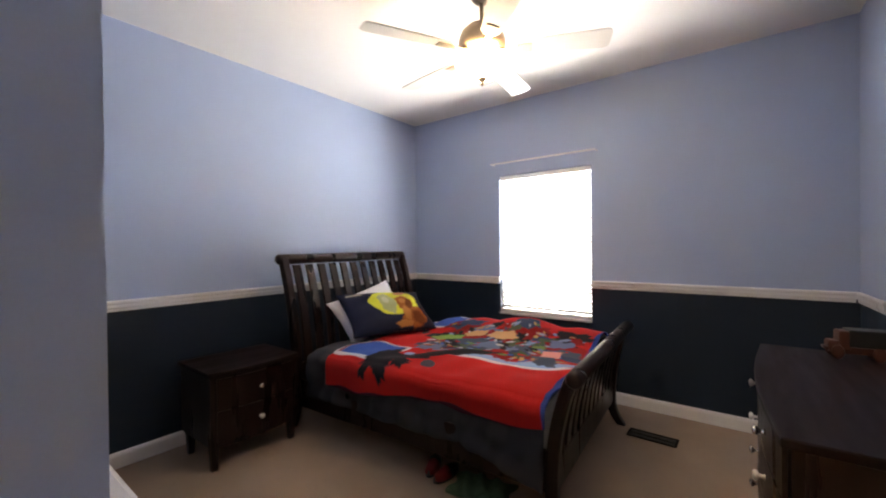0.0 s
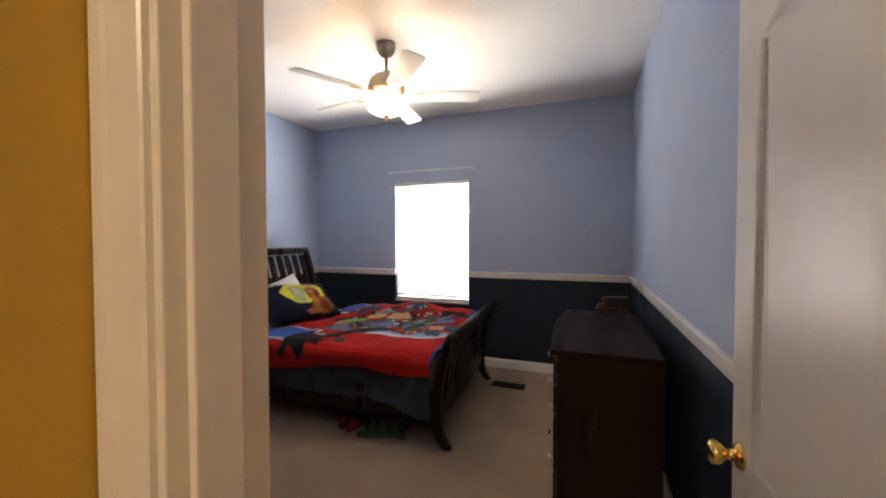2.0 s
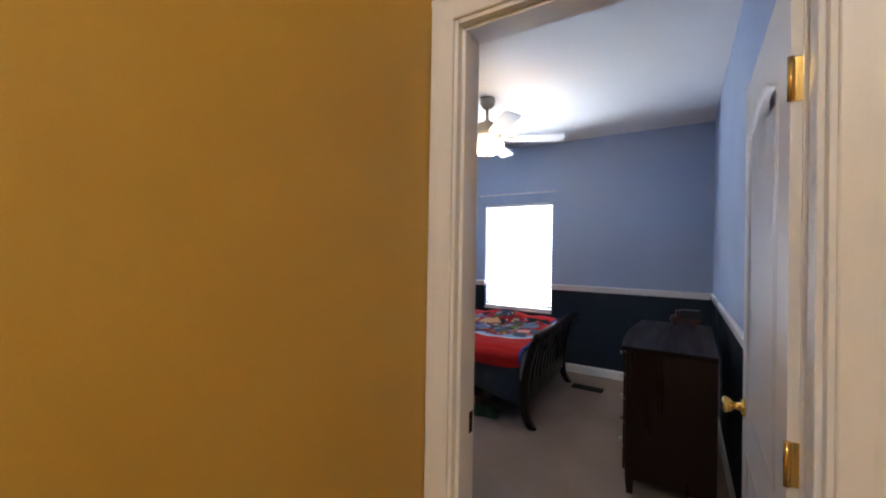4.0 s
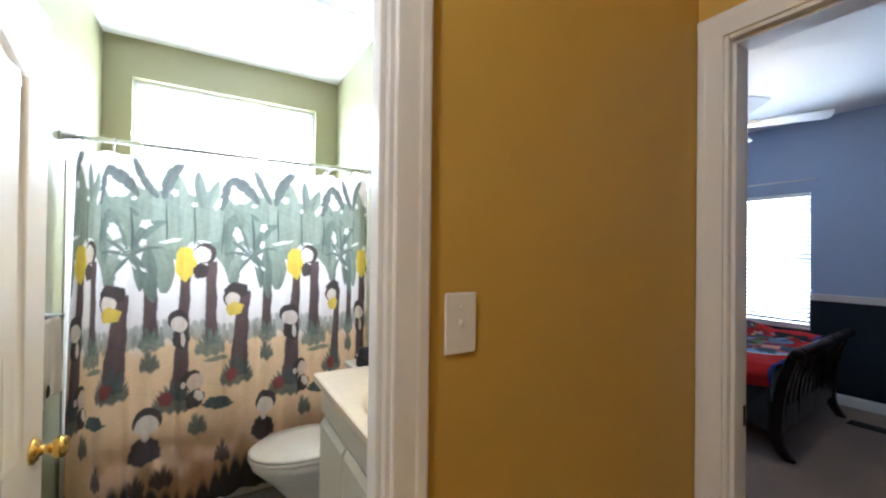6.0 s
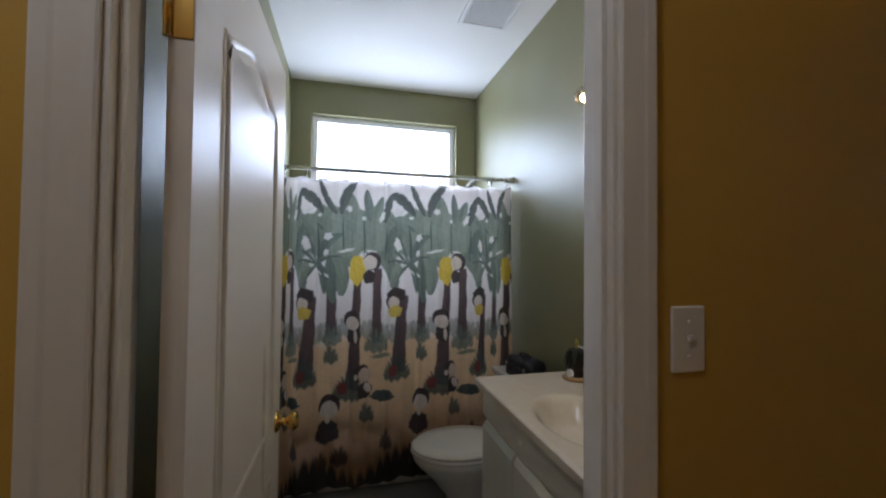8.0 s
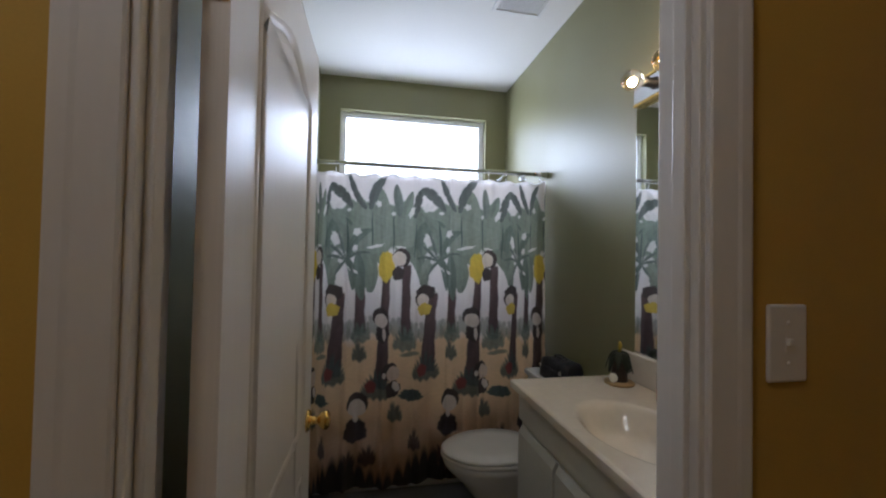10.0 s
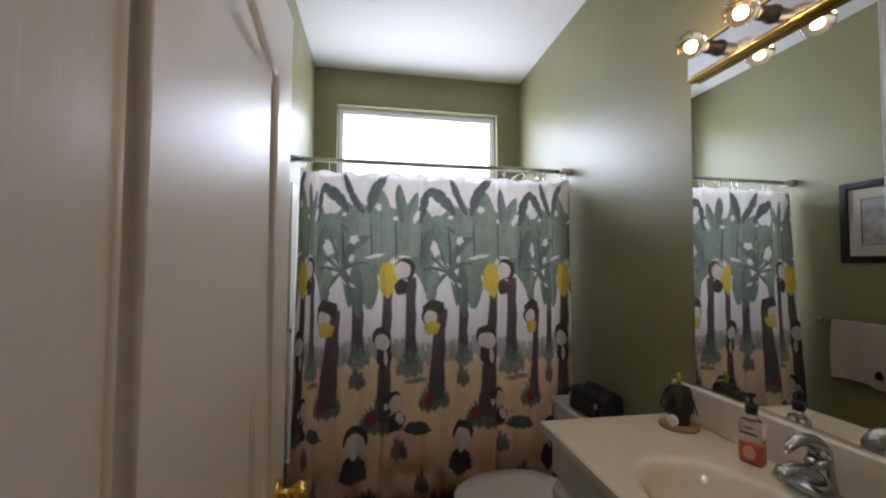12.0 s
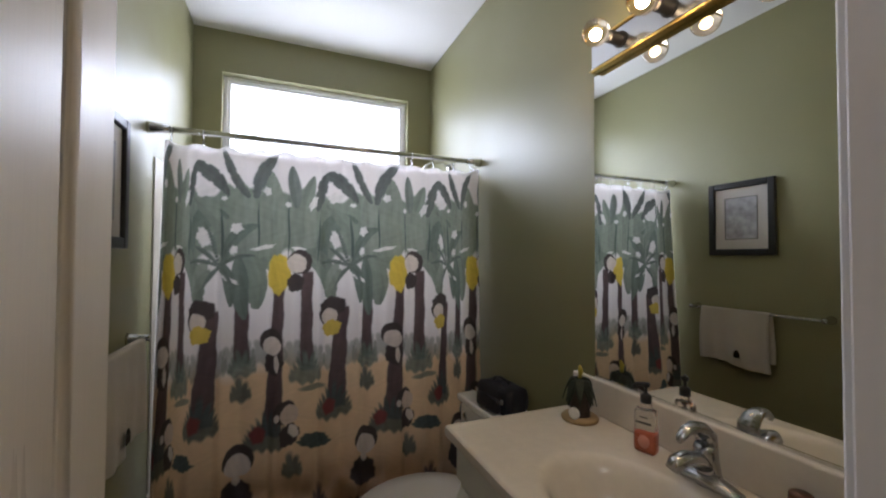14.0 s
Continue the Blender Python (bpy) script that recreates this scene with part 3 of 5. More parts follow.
def sleigh_end(bed, u0, way, h, width, back, n_slats, low):
    """A head- or footboard: curved posts, curved slats, rails and a rolled top. way: -1 leans to the head, +1 to the foot."""
    end = part("top_roll", tube(B(), [(u0 + way * (back + 0.012), -width / 2 - 0.015, h - 0.028), (u0 + way * (back + 0.012), -width / 2, h - 0.028), (u0 + way * (back + 0.012), width / 2, h - 0.028), (u0 + way * (back + 0.012), width / 2 + 0.015, h - 0.028)], [0.026, 0.040, 0.040, 0.026], 18), M_WOOD, bed, "rolled dark cherry top rail")
    prof = sleigh_profile(h - 0.02, back, 0.07)

    def strip(v0, v1, s0, s1, t):
        bm = B()
        pts = [p for p in prof if s0 * h <= p[1] <= s1 * h]
        rows = []
        for o, z in pts:
            x = u0 + way * o
            rows.append([bm.verts.new(q) for q in ((x - t / 2, v0, z), (x + t / 2, v0, z), (x + t / 2, v1, z), (x - t / 2, v1, z))])
        fs = [bm.faces.new(rows[0]), bm.faces.new(rows[-1])]
        for a, b in zip(rows, rows[1:]):
            for i in range(4):
                fs.append(bm.faces.new((a[i], a[(i + 1) % 4], b[(i + 1) % 4], b[i])))
        bmesh.ops.recalc_face_normals(bm, faces=fs)
        sharp = [e for e in bm.edges if abs((e.verts[0].co - e.verts[1].co).z) > 1e-4]
        bmesh.ops.bevel(bm, geom=sharp, offset=min(t, v1 - v0) * 0.18, segments=2, affect="EDGES", profile=0.5)
        return bm
    for v in (-width / 2, width / 2 - 0.06):
        part("post", strip(v, v + 0.06, 0, 1.0, 0.062), M_WOOD, bed)
    a, b = -width / 2 + 0.075, width / 2 - 0.075
    step = (b - a) / n_slats
    for i in range(n_slats):
        part("slat", strip(a + step * (i + 0.20), a + step * (i + 0.77), low, 0.97, 0.020), M_WOOD, bed)
    part("cross_rail", box(B(), u0 - 0.017, u0 + 0.017, -width / 2 + 0.055, width / 2 - 0.055, low * h - 0.14, low * h + 0.02, 0.006), M_WOOD, bed)


BED = pose(-2.36, 0.115, 0, 0, 0, 3.0)
bed = thing("sleigh_bed", "dark cherry wooden sleigh bed with curved slats", "bed", BED)
sleigh_end(bed, 0.0, -1, 1.29, 1.45, 0.16, 11, 0.36)
sleigh_end(bed, 1.93, 1, 0.765, 1.42, 0.10, 11, 0.40)
for v in (-0.69, 0.66):
    part("side_rail", box(B(), 0.02, 1.91, v, v + 0.03, 0.17, 0.37, 0.006), M_WOOD, bed)
for u in (0.3, 0.8, 1.3, 1.7):
    part("support_slat", box(B(), u, u + 0.08, -0.66, 0.66, 0.27, 0.29), M_WOOD, bed)
mattress = tagged(part("mattress", box(B(), 0.05, 1.89, -0.655, 0.655, 0.292, 0.565, 0.06, 4), M_MATTRESS), "thick quilted mattress under the bedding", "mattress")
mattress.matrix_world = BED


def fbm(x, y, seed=0.0):
    """Soft folds for cloth."""
    return (np.sin(3.1 * x + 1.7 * y + seed) + 0.6 * np.sin(7.3 * x - 4.1 * y + 2.1 + seed) + 0.4 * np.sin(12.7 * y + 5.9 * x + seed * 2) + 0.25 * np.sin(23 * x + 17 * y)) / 2.2


def drape(u, v, top, half, lift, hang_near, hang_far, seed):
    """Cloth over the mattress: u metres along, v metres across on the cloth; it bends down past the edges."""
    r = 0.07
    over_n, over_f = np.maximum(0, -v - (half - r)), np.maximum(0, v - (half - r))
    over = over_n + over_f
    ang = np.minimum(over / r, math.pi / 2)
    down = np.where(over > r * math.pi / 2, over - r * math.pi / 2 + r, r * (1 - np.cos(ang)))
    out = np.where(over > 0, r * np.sin(ang), 0)
    sgn = np.where(over_f > 0, 1.0, -1.0)
    y = np.where(over > 0, sgn * (half - r + out), v)
    fold = fbm(u * 1.3, v * 1.2, seed)
    z = top + lift - down + 0.010 * fold * (over < 0.05)
    y = y + sgn * (over > 0.06) * (0.007 * np.sin(u * 17 + seed) * np.minimum(1, over / 0.25) + 0.012 * np.minimum(1, over / 0.2) * np.sin(u * 7 + 1 + seed))
    return u + 0.006 * fold, y - np.where(over_n > 0.05, lift * 0.7 + 0.012, 0) + np.where(over_f > 0.05, lift * 0.7 + 0.012, 0), z


def puff(u, v):
    """Bedding bunched up along the window side."""
    return 0.105 * np.exp(-((v - 0.52) / 0.26) ** 2) * np.clip((u - 0.40) / 0.25, 0, 1) * (1 + 0.18 * np.sin(6 * u) + 0.10 * np.sin(14 * u + 2))


def comforter_place(a, b):
    u = 0.14 + a * 1.76
    near = 0.62 + 0.34 + 0.10 * np.maximum(0, (a - 0.72) / 0.28) ** 1.5
    v = -near + b * (near + 0.98)
    x, y, z = drape(u, v, 0.578, 0.675, 0.012, 0, 0, 0.3)
    z = z + puff(u, v)
    bunch = np.maximum(0, (a - 0.75) / 0.25)
    y = y - bunch * 0.014 * np.clip((-0.66 - v) / 0.12, 0, 1) * (1 + np.sin(u * 19))
    hang = np.clip((-0.60 - v) / 0.10, 0, 1)
    y = y - hang * (0.006 * np.sin(u * 31 + v * 14) + 0.005 * np.sin(u * 53 - v * 23 + 1) + 0.004 * np.sin(v * 47 + u * 6))
    z = z + (1 - hang) * 0.004 * np.sin(u * 21 + v * 17)
    return x, y, np.maximum(z, 0.02)


ob = tagged(part("comforter", sheet("comforter", 120, 120, comforter_place), M_GREYCLOTH), "charcoal grey comforter hanging over the bed side", "comforter")
ob.matrix_world = BED
md = ob.modifiers.new("thick", "SOLIDIFY")
md.thickness, md.offset = 0.014, 1


def ell(x, y, cx, cy, rx, ry, ang=0.0, soft=0.06, wob=0.0):
    """Coverage 0..1 of a soft-edged ellipse, its rim uneven by wob."""
    c, s = math.cos(radians(ang)), math.sin(radians(ang))
    dx, dy = x - cx, y - cy
    p, q = (dx * c + dy * s) / rx, (-dx * s + dy * c) / ry
    d = np.sqrt(p * p + q * q)
    if wob:
        th = np.arctan2(q, p)
        d = d * (1 + wob * (np.sin(5 * th + cx * 40) + 0.6 * np.sin(11 * th + cy * 60)))
    return np.clip((1 - d) / soft + 0.5, 0, 1)


def rect(x, y, x0, x1, y0, y1, soft=0.004):
    return np.clip(np.minimum(np.minimum(x - x0, x1 - x), np.minimum(y - y0, y1 - y)) / soft + 0.5, 0, 1)


def over(base, cover, colour):
    return base * (1 - cover[..., None]) + np.array(colour) * cover[..., None]


def blanket_print(a, b):
    """Fleece print: red field, blue blocks, white bands and a crowd of plain coloured shapes along the middle."""
    u, v = 0.36 + a * 1.55, -0.86 + b * 1.56
    u = u + 0.012 * np.sin(9 * v) + 0.006 * np.sin(23 * v)
    v = v + 0.010 * np.sin(8 * u) + 0.006 * np.sin(21 * u)
    c = np.zeros(u.shape + (3,)) + np.array((0.42, 0.013, 0.012))
    blue, white, dark, sky, tan, green, yellow = (0.030, 0.085, 0.33), (0.52, 0.54, 0.58), (0.012, 0.012, 0.016), (0.20, 0.34, 0.58), (0.52, 0.30, 0.14), (0.17, 0.30, 0.07), (0.62, 0.52, 0.10)
    c = over(c, rect(u, v, 0.30, 0.76, -0.65, -0.28), white)
    c = over(c, rect(u, v, 0.30, 0.80, 0.30, 0.62), white)
    c = over(c, rect(u, v, 0.395, 0.73, -0.615, -0.30), blue)
    c = over(c, rect(u, v, 0.30, 0.78, 0.32, 0.58), blue)
    c = over(c, rect(u, v, 0.375, 0.392, -0.62, -0.28), (0.20, 0.012, 0.014))
    c = over(c, ell(u, v, 0.92, 0.02, 0.20, 0.34, 0, 0.05, 0.04), (0.30, 0.013, 0.013))
    c = over(c, rect(u, v, 1.885, 2.1, -0.9, 0.9), (0.02, 0.05, 0.22))
    # white and pale blue swath across the middle
    c = over(c, ell(u, v, 1.45, -0.30, 0.44, 0.065, 4, 0.12, 0.05), white)
    c = over(c, ell(u, v, 1.52, -0.255, 0.40, 0.065, 4, 0.12, 0.05), sky)
    c = over(c, ell(u, v, 1.36, 0.02, 0.52, 0.28, 4, 0.06, 0.06), (0.26, 0.012, 0.012))
    # plain shapes where the figures stand
    rng = random.Random(11)
    deep = (dark, (0.03, 0.05, 0.10), (0.05, 0.07, 0.11), (0.20, 0.009, 0.010), (0.06, 0.09, 0.05), (0.10, 0.15, 0.26))
    light = ((0.16, 0.25, 0.42), (0.26, 0.30, 0.38), (0.34, 0.19, 0.10), (0.38, 0.014, 0.013), (0.12, 0.20, 0.06), dark, (0.22, 0.010, 0.010), (0.40, 0.42, 0.46), (0.42, 0.28, 0.10), (0.04, 0.10, 0.34))
    for k in range(64):
        cu, cv = 0.74 + 1.06 * (k + rng.random()) / 64, rng.uniform(-0.22, 0.36)
        r = rng.uniform(0.035, 0.075)
        c = over(c, ell(u, v, cu, cv, r * rng.uniform(1.0, 2.0), r, rng.uniform(-70, 70), 0.10, 0.14), deep[k % 6])
    for k in range(120):
        cu, cv = rng.uniform(0.72, 1.82), rng.uniform(-0.22, 0.36)
        r = rng.uniform(0.006, 0.018)
        c = over(c, ell(u, v, cu, cv, r * rng.uniform(1.0, 3.0), r, rng.uniform(-70, 70), 0.15, 0.14), light[k % 10])
    c = over(c, ell(u, v, 0.84, 0.10, 0.13, 0.055, 15, 0.1, 0.1), green)
    c = over(c, ell(u, v, 1.02, 0.20, 0.08, 0.05, 20, 0.1, 0.1), tan)
    c = over(c, ell(u, v, 1.24, 0.18, 0.12, 0.06, -10, 0.1, 0.1), tan)
    # dark sprawling shape over the near side
    for cu, cv, ru, rv, an in ((0.80, -0.58, 0.14, 0.095, 20), (0.72, -0.50, 0.06, 0.15, 0), (0.92, -0.44, 0.19, 0.075, 32), (0.84, -0.68, 0.05, 0.11, 25), (1.08, -0.30, 0.17, 0.065, 25), (0.73, -0.68, 0.04, 0.08, -10), (0.92, -0.62, 0.05, 0.07, 30), (1.22, -0.20, 0.14, 0.05, 12)):
        c = over(c, ell(u, v, cu, cv, ru, rv, an, 0.12, 0.16), dark)
    c = over(c, ell(u, v, 0.83, -0.40, 0.035, 0.030, 0, 0.2), sky)
    # pale block near the foot
    c = over(c, rect(u, v, 1.62, 1.74, -0.10, 0.04), (0.60, 0.24, 0.20))
    c = over(c, rect(u, v, 0.30, 2.0, -0.90, -0.848), (0.06, 0.012, 0.03))
    return c


def blanket_place(a, b):
    u = 0.36 + a * 1.55
    v = -0.86 + b * 1.56 + 0.09 * a - 0.02 * np.sin(a * 9)
    x, y, z = drape(u, v, 0.578, 0.688, 0.034, 0, 0, 1.4)
    z = z + 0.006 * np.sin(u * 9) * np.sin(v * 7) + 0.007 * np.sin(u * 5.1 + v * 13) * np.exp(-((v + 0.45) / 0.25) ** 2) + 0.004 * np.sin(u * 23 - v * 11) + puff(u, v)
    return x, y, z


ob = tagged(part("fleece_blanket", sheet("fleece_blanket", 330, 330, blanket_place, blanket_print), M_BLANKET), "red and blue printed fleece blanket over the bed", "blanket")
ob.matrix_world = BED
md = ob.modifiers.new("thick", "SOLIDIFY")
md.thickness, md.offset = 0.008, 1


def pillow(name, w, h, d, m, mat, label, paint=None):
    """A stuffed pillow in local x (width) and z (height), two printed faces sewn at the rim."""
    n = 48

    def put(sign):
        def place(a, b):
            s, t = 2 * a - 1, 2 * b - 1
            pinch = 1 - 0.09 * (1 - np.abs(s) ** 2) * np.abs(t) ** 3
            pz = 1 - 0.10 * (1 - np.abs(t) ** 2) * np.abs(s) ** 3
            puff = (np.clip(1 - np.abs(s) ** 2.6, 0, 1) * np.clip(1 - np.abs(t) ** 2.6, 0, 1)) ** 0.45
            puff = puff * (1 + 0.06 * np.sin(5 * s + 3 * t) + 0.05 * np.sin(9 * t - 4 * s))
            return s * w / 2 * pz, sign * (d / 2 * puff + 0.002), t * h / 2 * pinch
        return place
    ob = thing(name, label, "pillow", m)
    for sign, nm in ((-1, "front_cover"), (1, "back_cover")):
        part(nm, sheet(nm, n * 3 if paint else n, n * 2 if paint else n, put(sign), paint), mat, ob)
    return ob


def pillow_print(a, b):
    x, z = (a - 0.5) * 0.68, (b - 0.5) * 0.44
    c = np.zeros(a.shape + (3,)) + np.array((0.010, 0.014, 0.036))
    c = over(c, ell(x, z, 0.05, 0.055, 0.205, 0.145, 0, 0.04, 0.03), (0.58, 0.60, 0.06))
    c = over(c, ell(x, z, 0.10, 0.11, 0.12, 0.06, 12, 0.3, 0.05), (0.46, 0.46, 0.05))
    c = over(c, ell(x, z, -0.02, 0.04, 0.06, 0.11, 8, 0.12, 0.08), (0.34, 0.38, 0.22))
    c = over(c, ell(x, z, -0.03, 0.07, 0.025, 0.04, 0, 0.3, 0.08), (0.46, 0.48, 0.36))
    rust, deep, light = (0.27, 0.085, 0.018), (0.15, 0.042, 0.010), (0.40, 0.16, 0.045)
    c = over(c, ell(x, z, 0.16, -0.11, 0.105, 0.10, 0, 0.1, 0.08), rust)
    c = over(c, ell(x, z, 0.19, -0.13, 0.05, 0.07, 20, 0.4, 0.08), deep)
    c = over(c, ell(x, z, 0.12, 0.03, 0.075, 0.080, 10, 0.1, 0.08), rust)
    c = over(c, ell(x, z, 0.155, 0.02, 0.03, 0.06, -15, 0.3, 0.1), deep)
    c = over(c, ell(x, z, 0.10, 0.045, 0.03, 0.025, 10, 0.3, 0.1), light)
    c = over(c, ell(x, z, 0.10, -0.08, 0.03, 0.07, 0, 0.4, 0.1), light)
    c = over(c, ell(x, z, 0.06, -0.175, 0.07, 0.03, 0, 0.2, 0.1), light)
    c = over(c, ell(x, z, 0.13, 0.165, 0.06, 0.03, 15, 0.2, 0.1), (0.36, 0.16, 0.10))
    c = over(c, rect(x, z, -0.30, -0.18, 0.155, 0.175), (0.42, 0.40, 0.30))
    return c


pillow("bed_pillow", 0.66, 0.42, 0.15, BED @ pose(0.14, -0.06, 0.800, -36, -13, 84), M_PILLOWWHITE, "white pillow leaning on the headboard")
pillow("printed_pillow", 0.80, 0.45, 0.17, BED @ pose(0.31, -0.03, 0.795, -50, 3, 74), M_PILLOW, "navy pillow with a yellow disc and brown shape", pillow_print)


def bowed(x_front, x_back, y0, y1, bow, n=20):
    """Footprint with a bowed front (towards -x if x_front < x_back)."""
    way = -1 if x_front < x_back else 1
    pts = []
    for i in range(n + 1):
        s = i / n
        pts.append((x_front + way * bow * math.sin(math.pi * s), y0 + (y1 - y0) * s))
    return pts + [(x_back, y1), (x_back, y0)]


def drawer_unit(name, label, category, x_front, x_back, y0, y1, height, leg, rows, bow, columns):
    """A case with a bowed front: body, overhanging top, drawers with knobs, tapered legs."""
    ob = thing(name, label, category)
    way = -1 if x_front < x_back else 1
    top = height - 0.028
    part("case", prism(B(), bowed(x_front, x_back, y0, y1, bow), "z", leg, top), M_WOOD, ob)
    bm = prism(B(), bowed(x_front + way * 0.022, x_back, y0 - 0.018, y1 + 0.018, bow * 1.05), "z", top, height)
    bmesh.ops.bevel(bm, geom=[e for e in bm.edges if abs(e.verts[0].co.z - e.verts[1].co.z) < 1e-5], offset=0.007, segments=3, affect="EDGES", profile=0.6)
    part("top", bm, M_WOODTOP, ob, "dark satin top with rounded edge")
    zs = np.linspace(leg + 0.03, top - 0.012, rows + 1)
    cols = np.linspace(y0 + 0.025, y1 - 0.025, columns + 1)
    for r in range(rows):
        for k in range(columns):
            ya, yb = cols[k] + 0.006, cols[k + 1] - 0.006
            pts = []
            for i in range(13):
                y = ya + (yb - ya) * i / 12
                pts.append((x_front + way * (bow * math.sin(math.pi * (y - y0) / (y1 - y0)) + 0.014), y))
            back = [(p[0] - way * 0.012, p[1]) for p in reversed(pts)]
            bm = prism(B(), pts + back, "z", zs[r] + 0.006, zs[r + 1] - 0.006)
            d = part("drawer_front", bm, M_WOOD, ob)
            spots = (0.5,) if (columns > 1 or rows == 2) else (0.25, 0.75)
            for s in spots:
                y = ya + (yb - ya) * s
                xx = x_front + way * (bow * math.sin(math.pi * (y - y0) / (y1 - y0)) + 0.012)
                rot = Matrix.Rotation(radians(90 * way), 4, "Y")
                part("knob", lathe(B(), [(0.0, 0), (0.010, 0), (0.006, 0.008), (0.006, 0.017), (0.014, 0.022), (0.016, 0.029), (0.010, 0.034), (0, 0.035)], (xx, y, (zs[r] + zs[r + 1]) / 2), 14, m=rot), M_NICKEL, d, "brushed nickel knob")
    for x in (x_front, x_back - way * -0.05 if way > 0 else x_back - 0.05):
        for y in (y0, y1 - 0.05):
            xa = x if x != x_front else (x_front - 0.05 if way > 0 else x_front)
            bm = box(B(), xa, xa + 0.05, y, y + 0.05, 0, leg + 0.02)
            for v in bm.verts:
                if v.co.z < 0.01:
                    v.co.x = xa + 0.025 + (v.co.x - xa - 0.025) * 0.68
                    v.co.y = y + 0.025 + (v.co.y - y - 0.025) * 0.68
            part("leg", bm, M_WOOD, ob)
    return ob


drawer_unit("nightstand", "dark cherry two-drawer nightstand with bowed front", "nightstand", -2.215, -2.66, -1.225, -0.665, 0.605, 0.14, 2, 0.035, 1)
drawer_unit("dresser", "long dark cherry dresser with bowed front and metal knobs", "dresser", 0.415, 0.865, -0.955, 0.15, 0.87, 0.09, 5, 0.035, 2)


def toy_truck():
    ob = thing("toy_truck", "dark wooden toy truck with brown wheels on the dresser", "toy truck", pose(0.700, 0.055, 0.87, 0, 0, 8) @ Matrix.Diagonal((0.68, 0.74, 0.98, 1.0)))
    red = material("toy_brown_wood", (0.075, 0.020, 0.010), 0.4, vary=0.3, scale=9, grain=60, bump=0.08)
    part("bed_box", box(B(), -0.055, 0.145, -0.055, 0.055, 0.055, 0.125, 0.006), M_BLACK, ob, "black box body")
    part("hood", box(B(), -0.145, -0.075, -0.042, 0.042, 0.035, 0.075, 0.012, 3), red, ob)
    part("cab", box(B(), -0.098, -0.045, -0.05, 0.05, 0.035, 0.118, 0.010, 3), red, ob)
    part("chassis", box(B(), -0.14, 0.14, -0.04, 0.04, 0.024, 0.052, 0.004), red, ob)
    for x in (-0.105, 0.075):
        for y in (-0.056, 0.040):
            rot = Matrix.Rotation(radians(-90), 4, "X")
            part("wheel", lathe(B(), [(0, 0), (0.018, 0), (0.028, 0.002), (0.031, 0.008), (0.028, 0.014), (0.018, 0.016), (0, 0.016)], (x, y, 0.031), 20, m=rot), red, ob)
    part("bumper", tube(B(), [(-0.150, -0.042, 0.04), (-0.152, 0, 0.04), (-0.150, 0.042, 0.04)], 0.007, 10), red, ob)
    return ob


toy_truck()


def ceiling_fan():
    c = (-0.815, -0.375)
    ob = thing("ceiling_fan", "white five-blade ceiling fan with a lit glass bowl", "ceiling fan", pose(*c, 0))
    part("canopy", lathe(B(), [(0, H), (0.068, H), (0.068, H - 0.03), (0.060, H - 0.06), (0.040, H - 0.085), (0.022, H - 0.095), (0, H - 0.095)]), M_FANMETAL, ob)
    part("downrod", lathe(B(), [(0.012, H - 0.06), (0.012, 2.59), (0.03, 2.585), (0.03, 2.55)], seg=16), M_FANMETAL, ob)
    part("motor_housing", lathe(B(), [(0, 2.568), (0.045, 2.568), (0.085, 2.552), (0.115, 2.522), (0.128, 2.485), (0.130, 2.455), (0.122, 2.432), (0.095, 2.420), (0.085, 2.408), (0.085, 2.396), (0.040, 2.392), (0.036, 2.380), (0, 2.380)], seg=32), M_FANMETAL, ob, "pewter metal motor housing")
    for k in range(5):
        a = 25.2 + 72 * k
        rot = pose(0, 0, 2.422, 0, 0, a) @ pose(0, 0, 0, -12, 0, 0)
        pts = []
        for s, t0 in ((-1, -90), (1, 0)):
            for i in range(5):
                th = radians(t0 + 90 * i / 4)
                pts.append((0.640 + 0.030 * math.cos(th), s * 0.040 + 0.030 * math.sin(th)))
        pts += [(0.40, 0.066), (0.21, 0.050), (0.195, 0.040), (0.195, -0.040), (0.21, -0.050), (0.40, -0.066)]
        bm = prism(B(), pts, "z", -0.004, 0.004)
        bmesh.ops.bevel(bm, geom=[e for e in bm.edges if abs(e.verts[0].co.z - e.verts[1].co.z) < 1e-5], offset=0.002, segments=1, affect="EDGES")
        blade = part("blade", bm, M_BLADE, ob, "white painted fan blade")
        blade.matrix_basis = rot
        bm = box(B(), 0.085, 0.26, -0.017, 0.017, -0.012, -0.005, 0.003)
        box(bm, 0.19, 0.27, -0.034, 0.034, -0.011, -0.005, 0.003)
        part("blade_iron", bm, M_FANMETAL, blade, "pewter blade bracket")
    part("light_bowl", lathe(B(), [(0, 2.275), (0.035, 2.276), (0.08, 2.286), (0.12, 2.308), (0.145, 2.340), (0.150, 2.375), (0.144, 2.375), (0.138, 2.341), (0.115, 2.313), (0.076, 2.292), (0.03, 2.283), (0.0, 2.283)], seg=36), M_BOWL, ob, "frosted glass bowl, lit")
    part("finial", lathe(B(), [(0, 2.232), (0.006, 2.235), (0.008, 2.246), (0.006, 2.252), (0.018, 2.262), (0.027, 2.272), (0.020, 2.281), (0, 2.281)], seg=18), M_FANMETAL, ob)
    return ob


ceiling_fan()


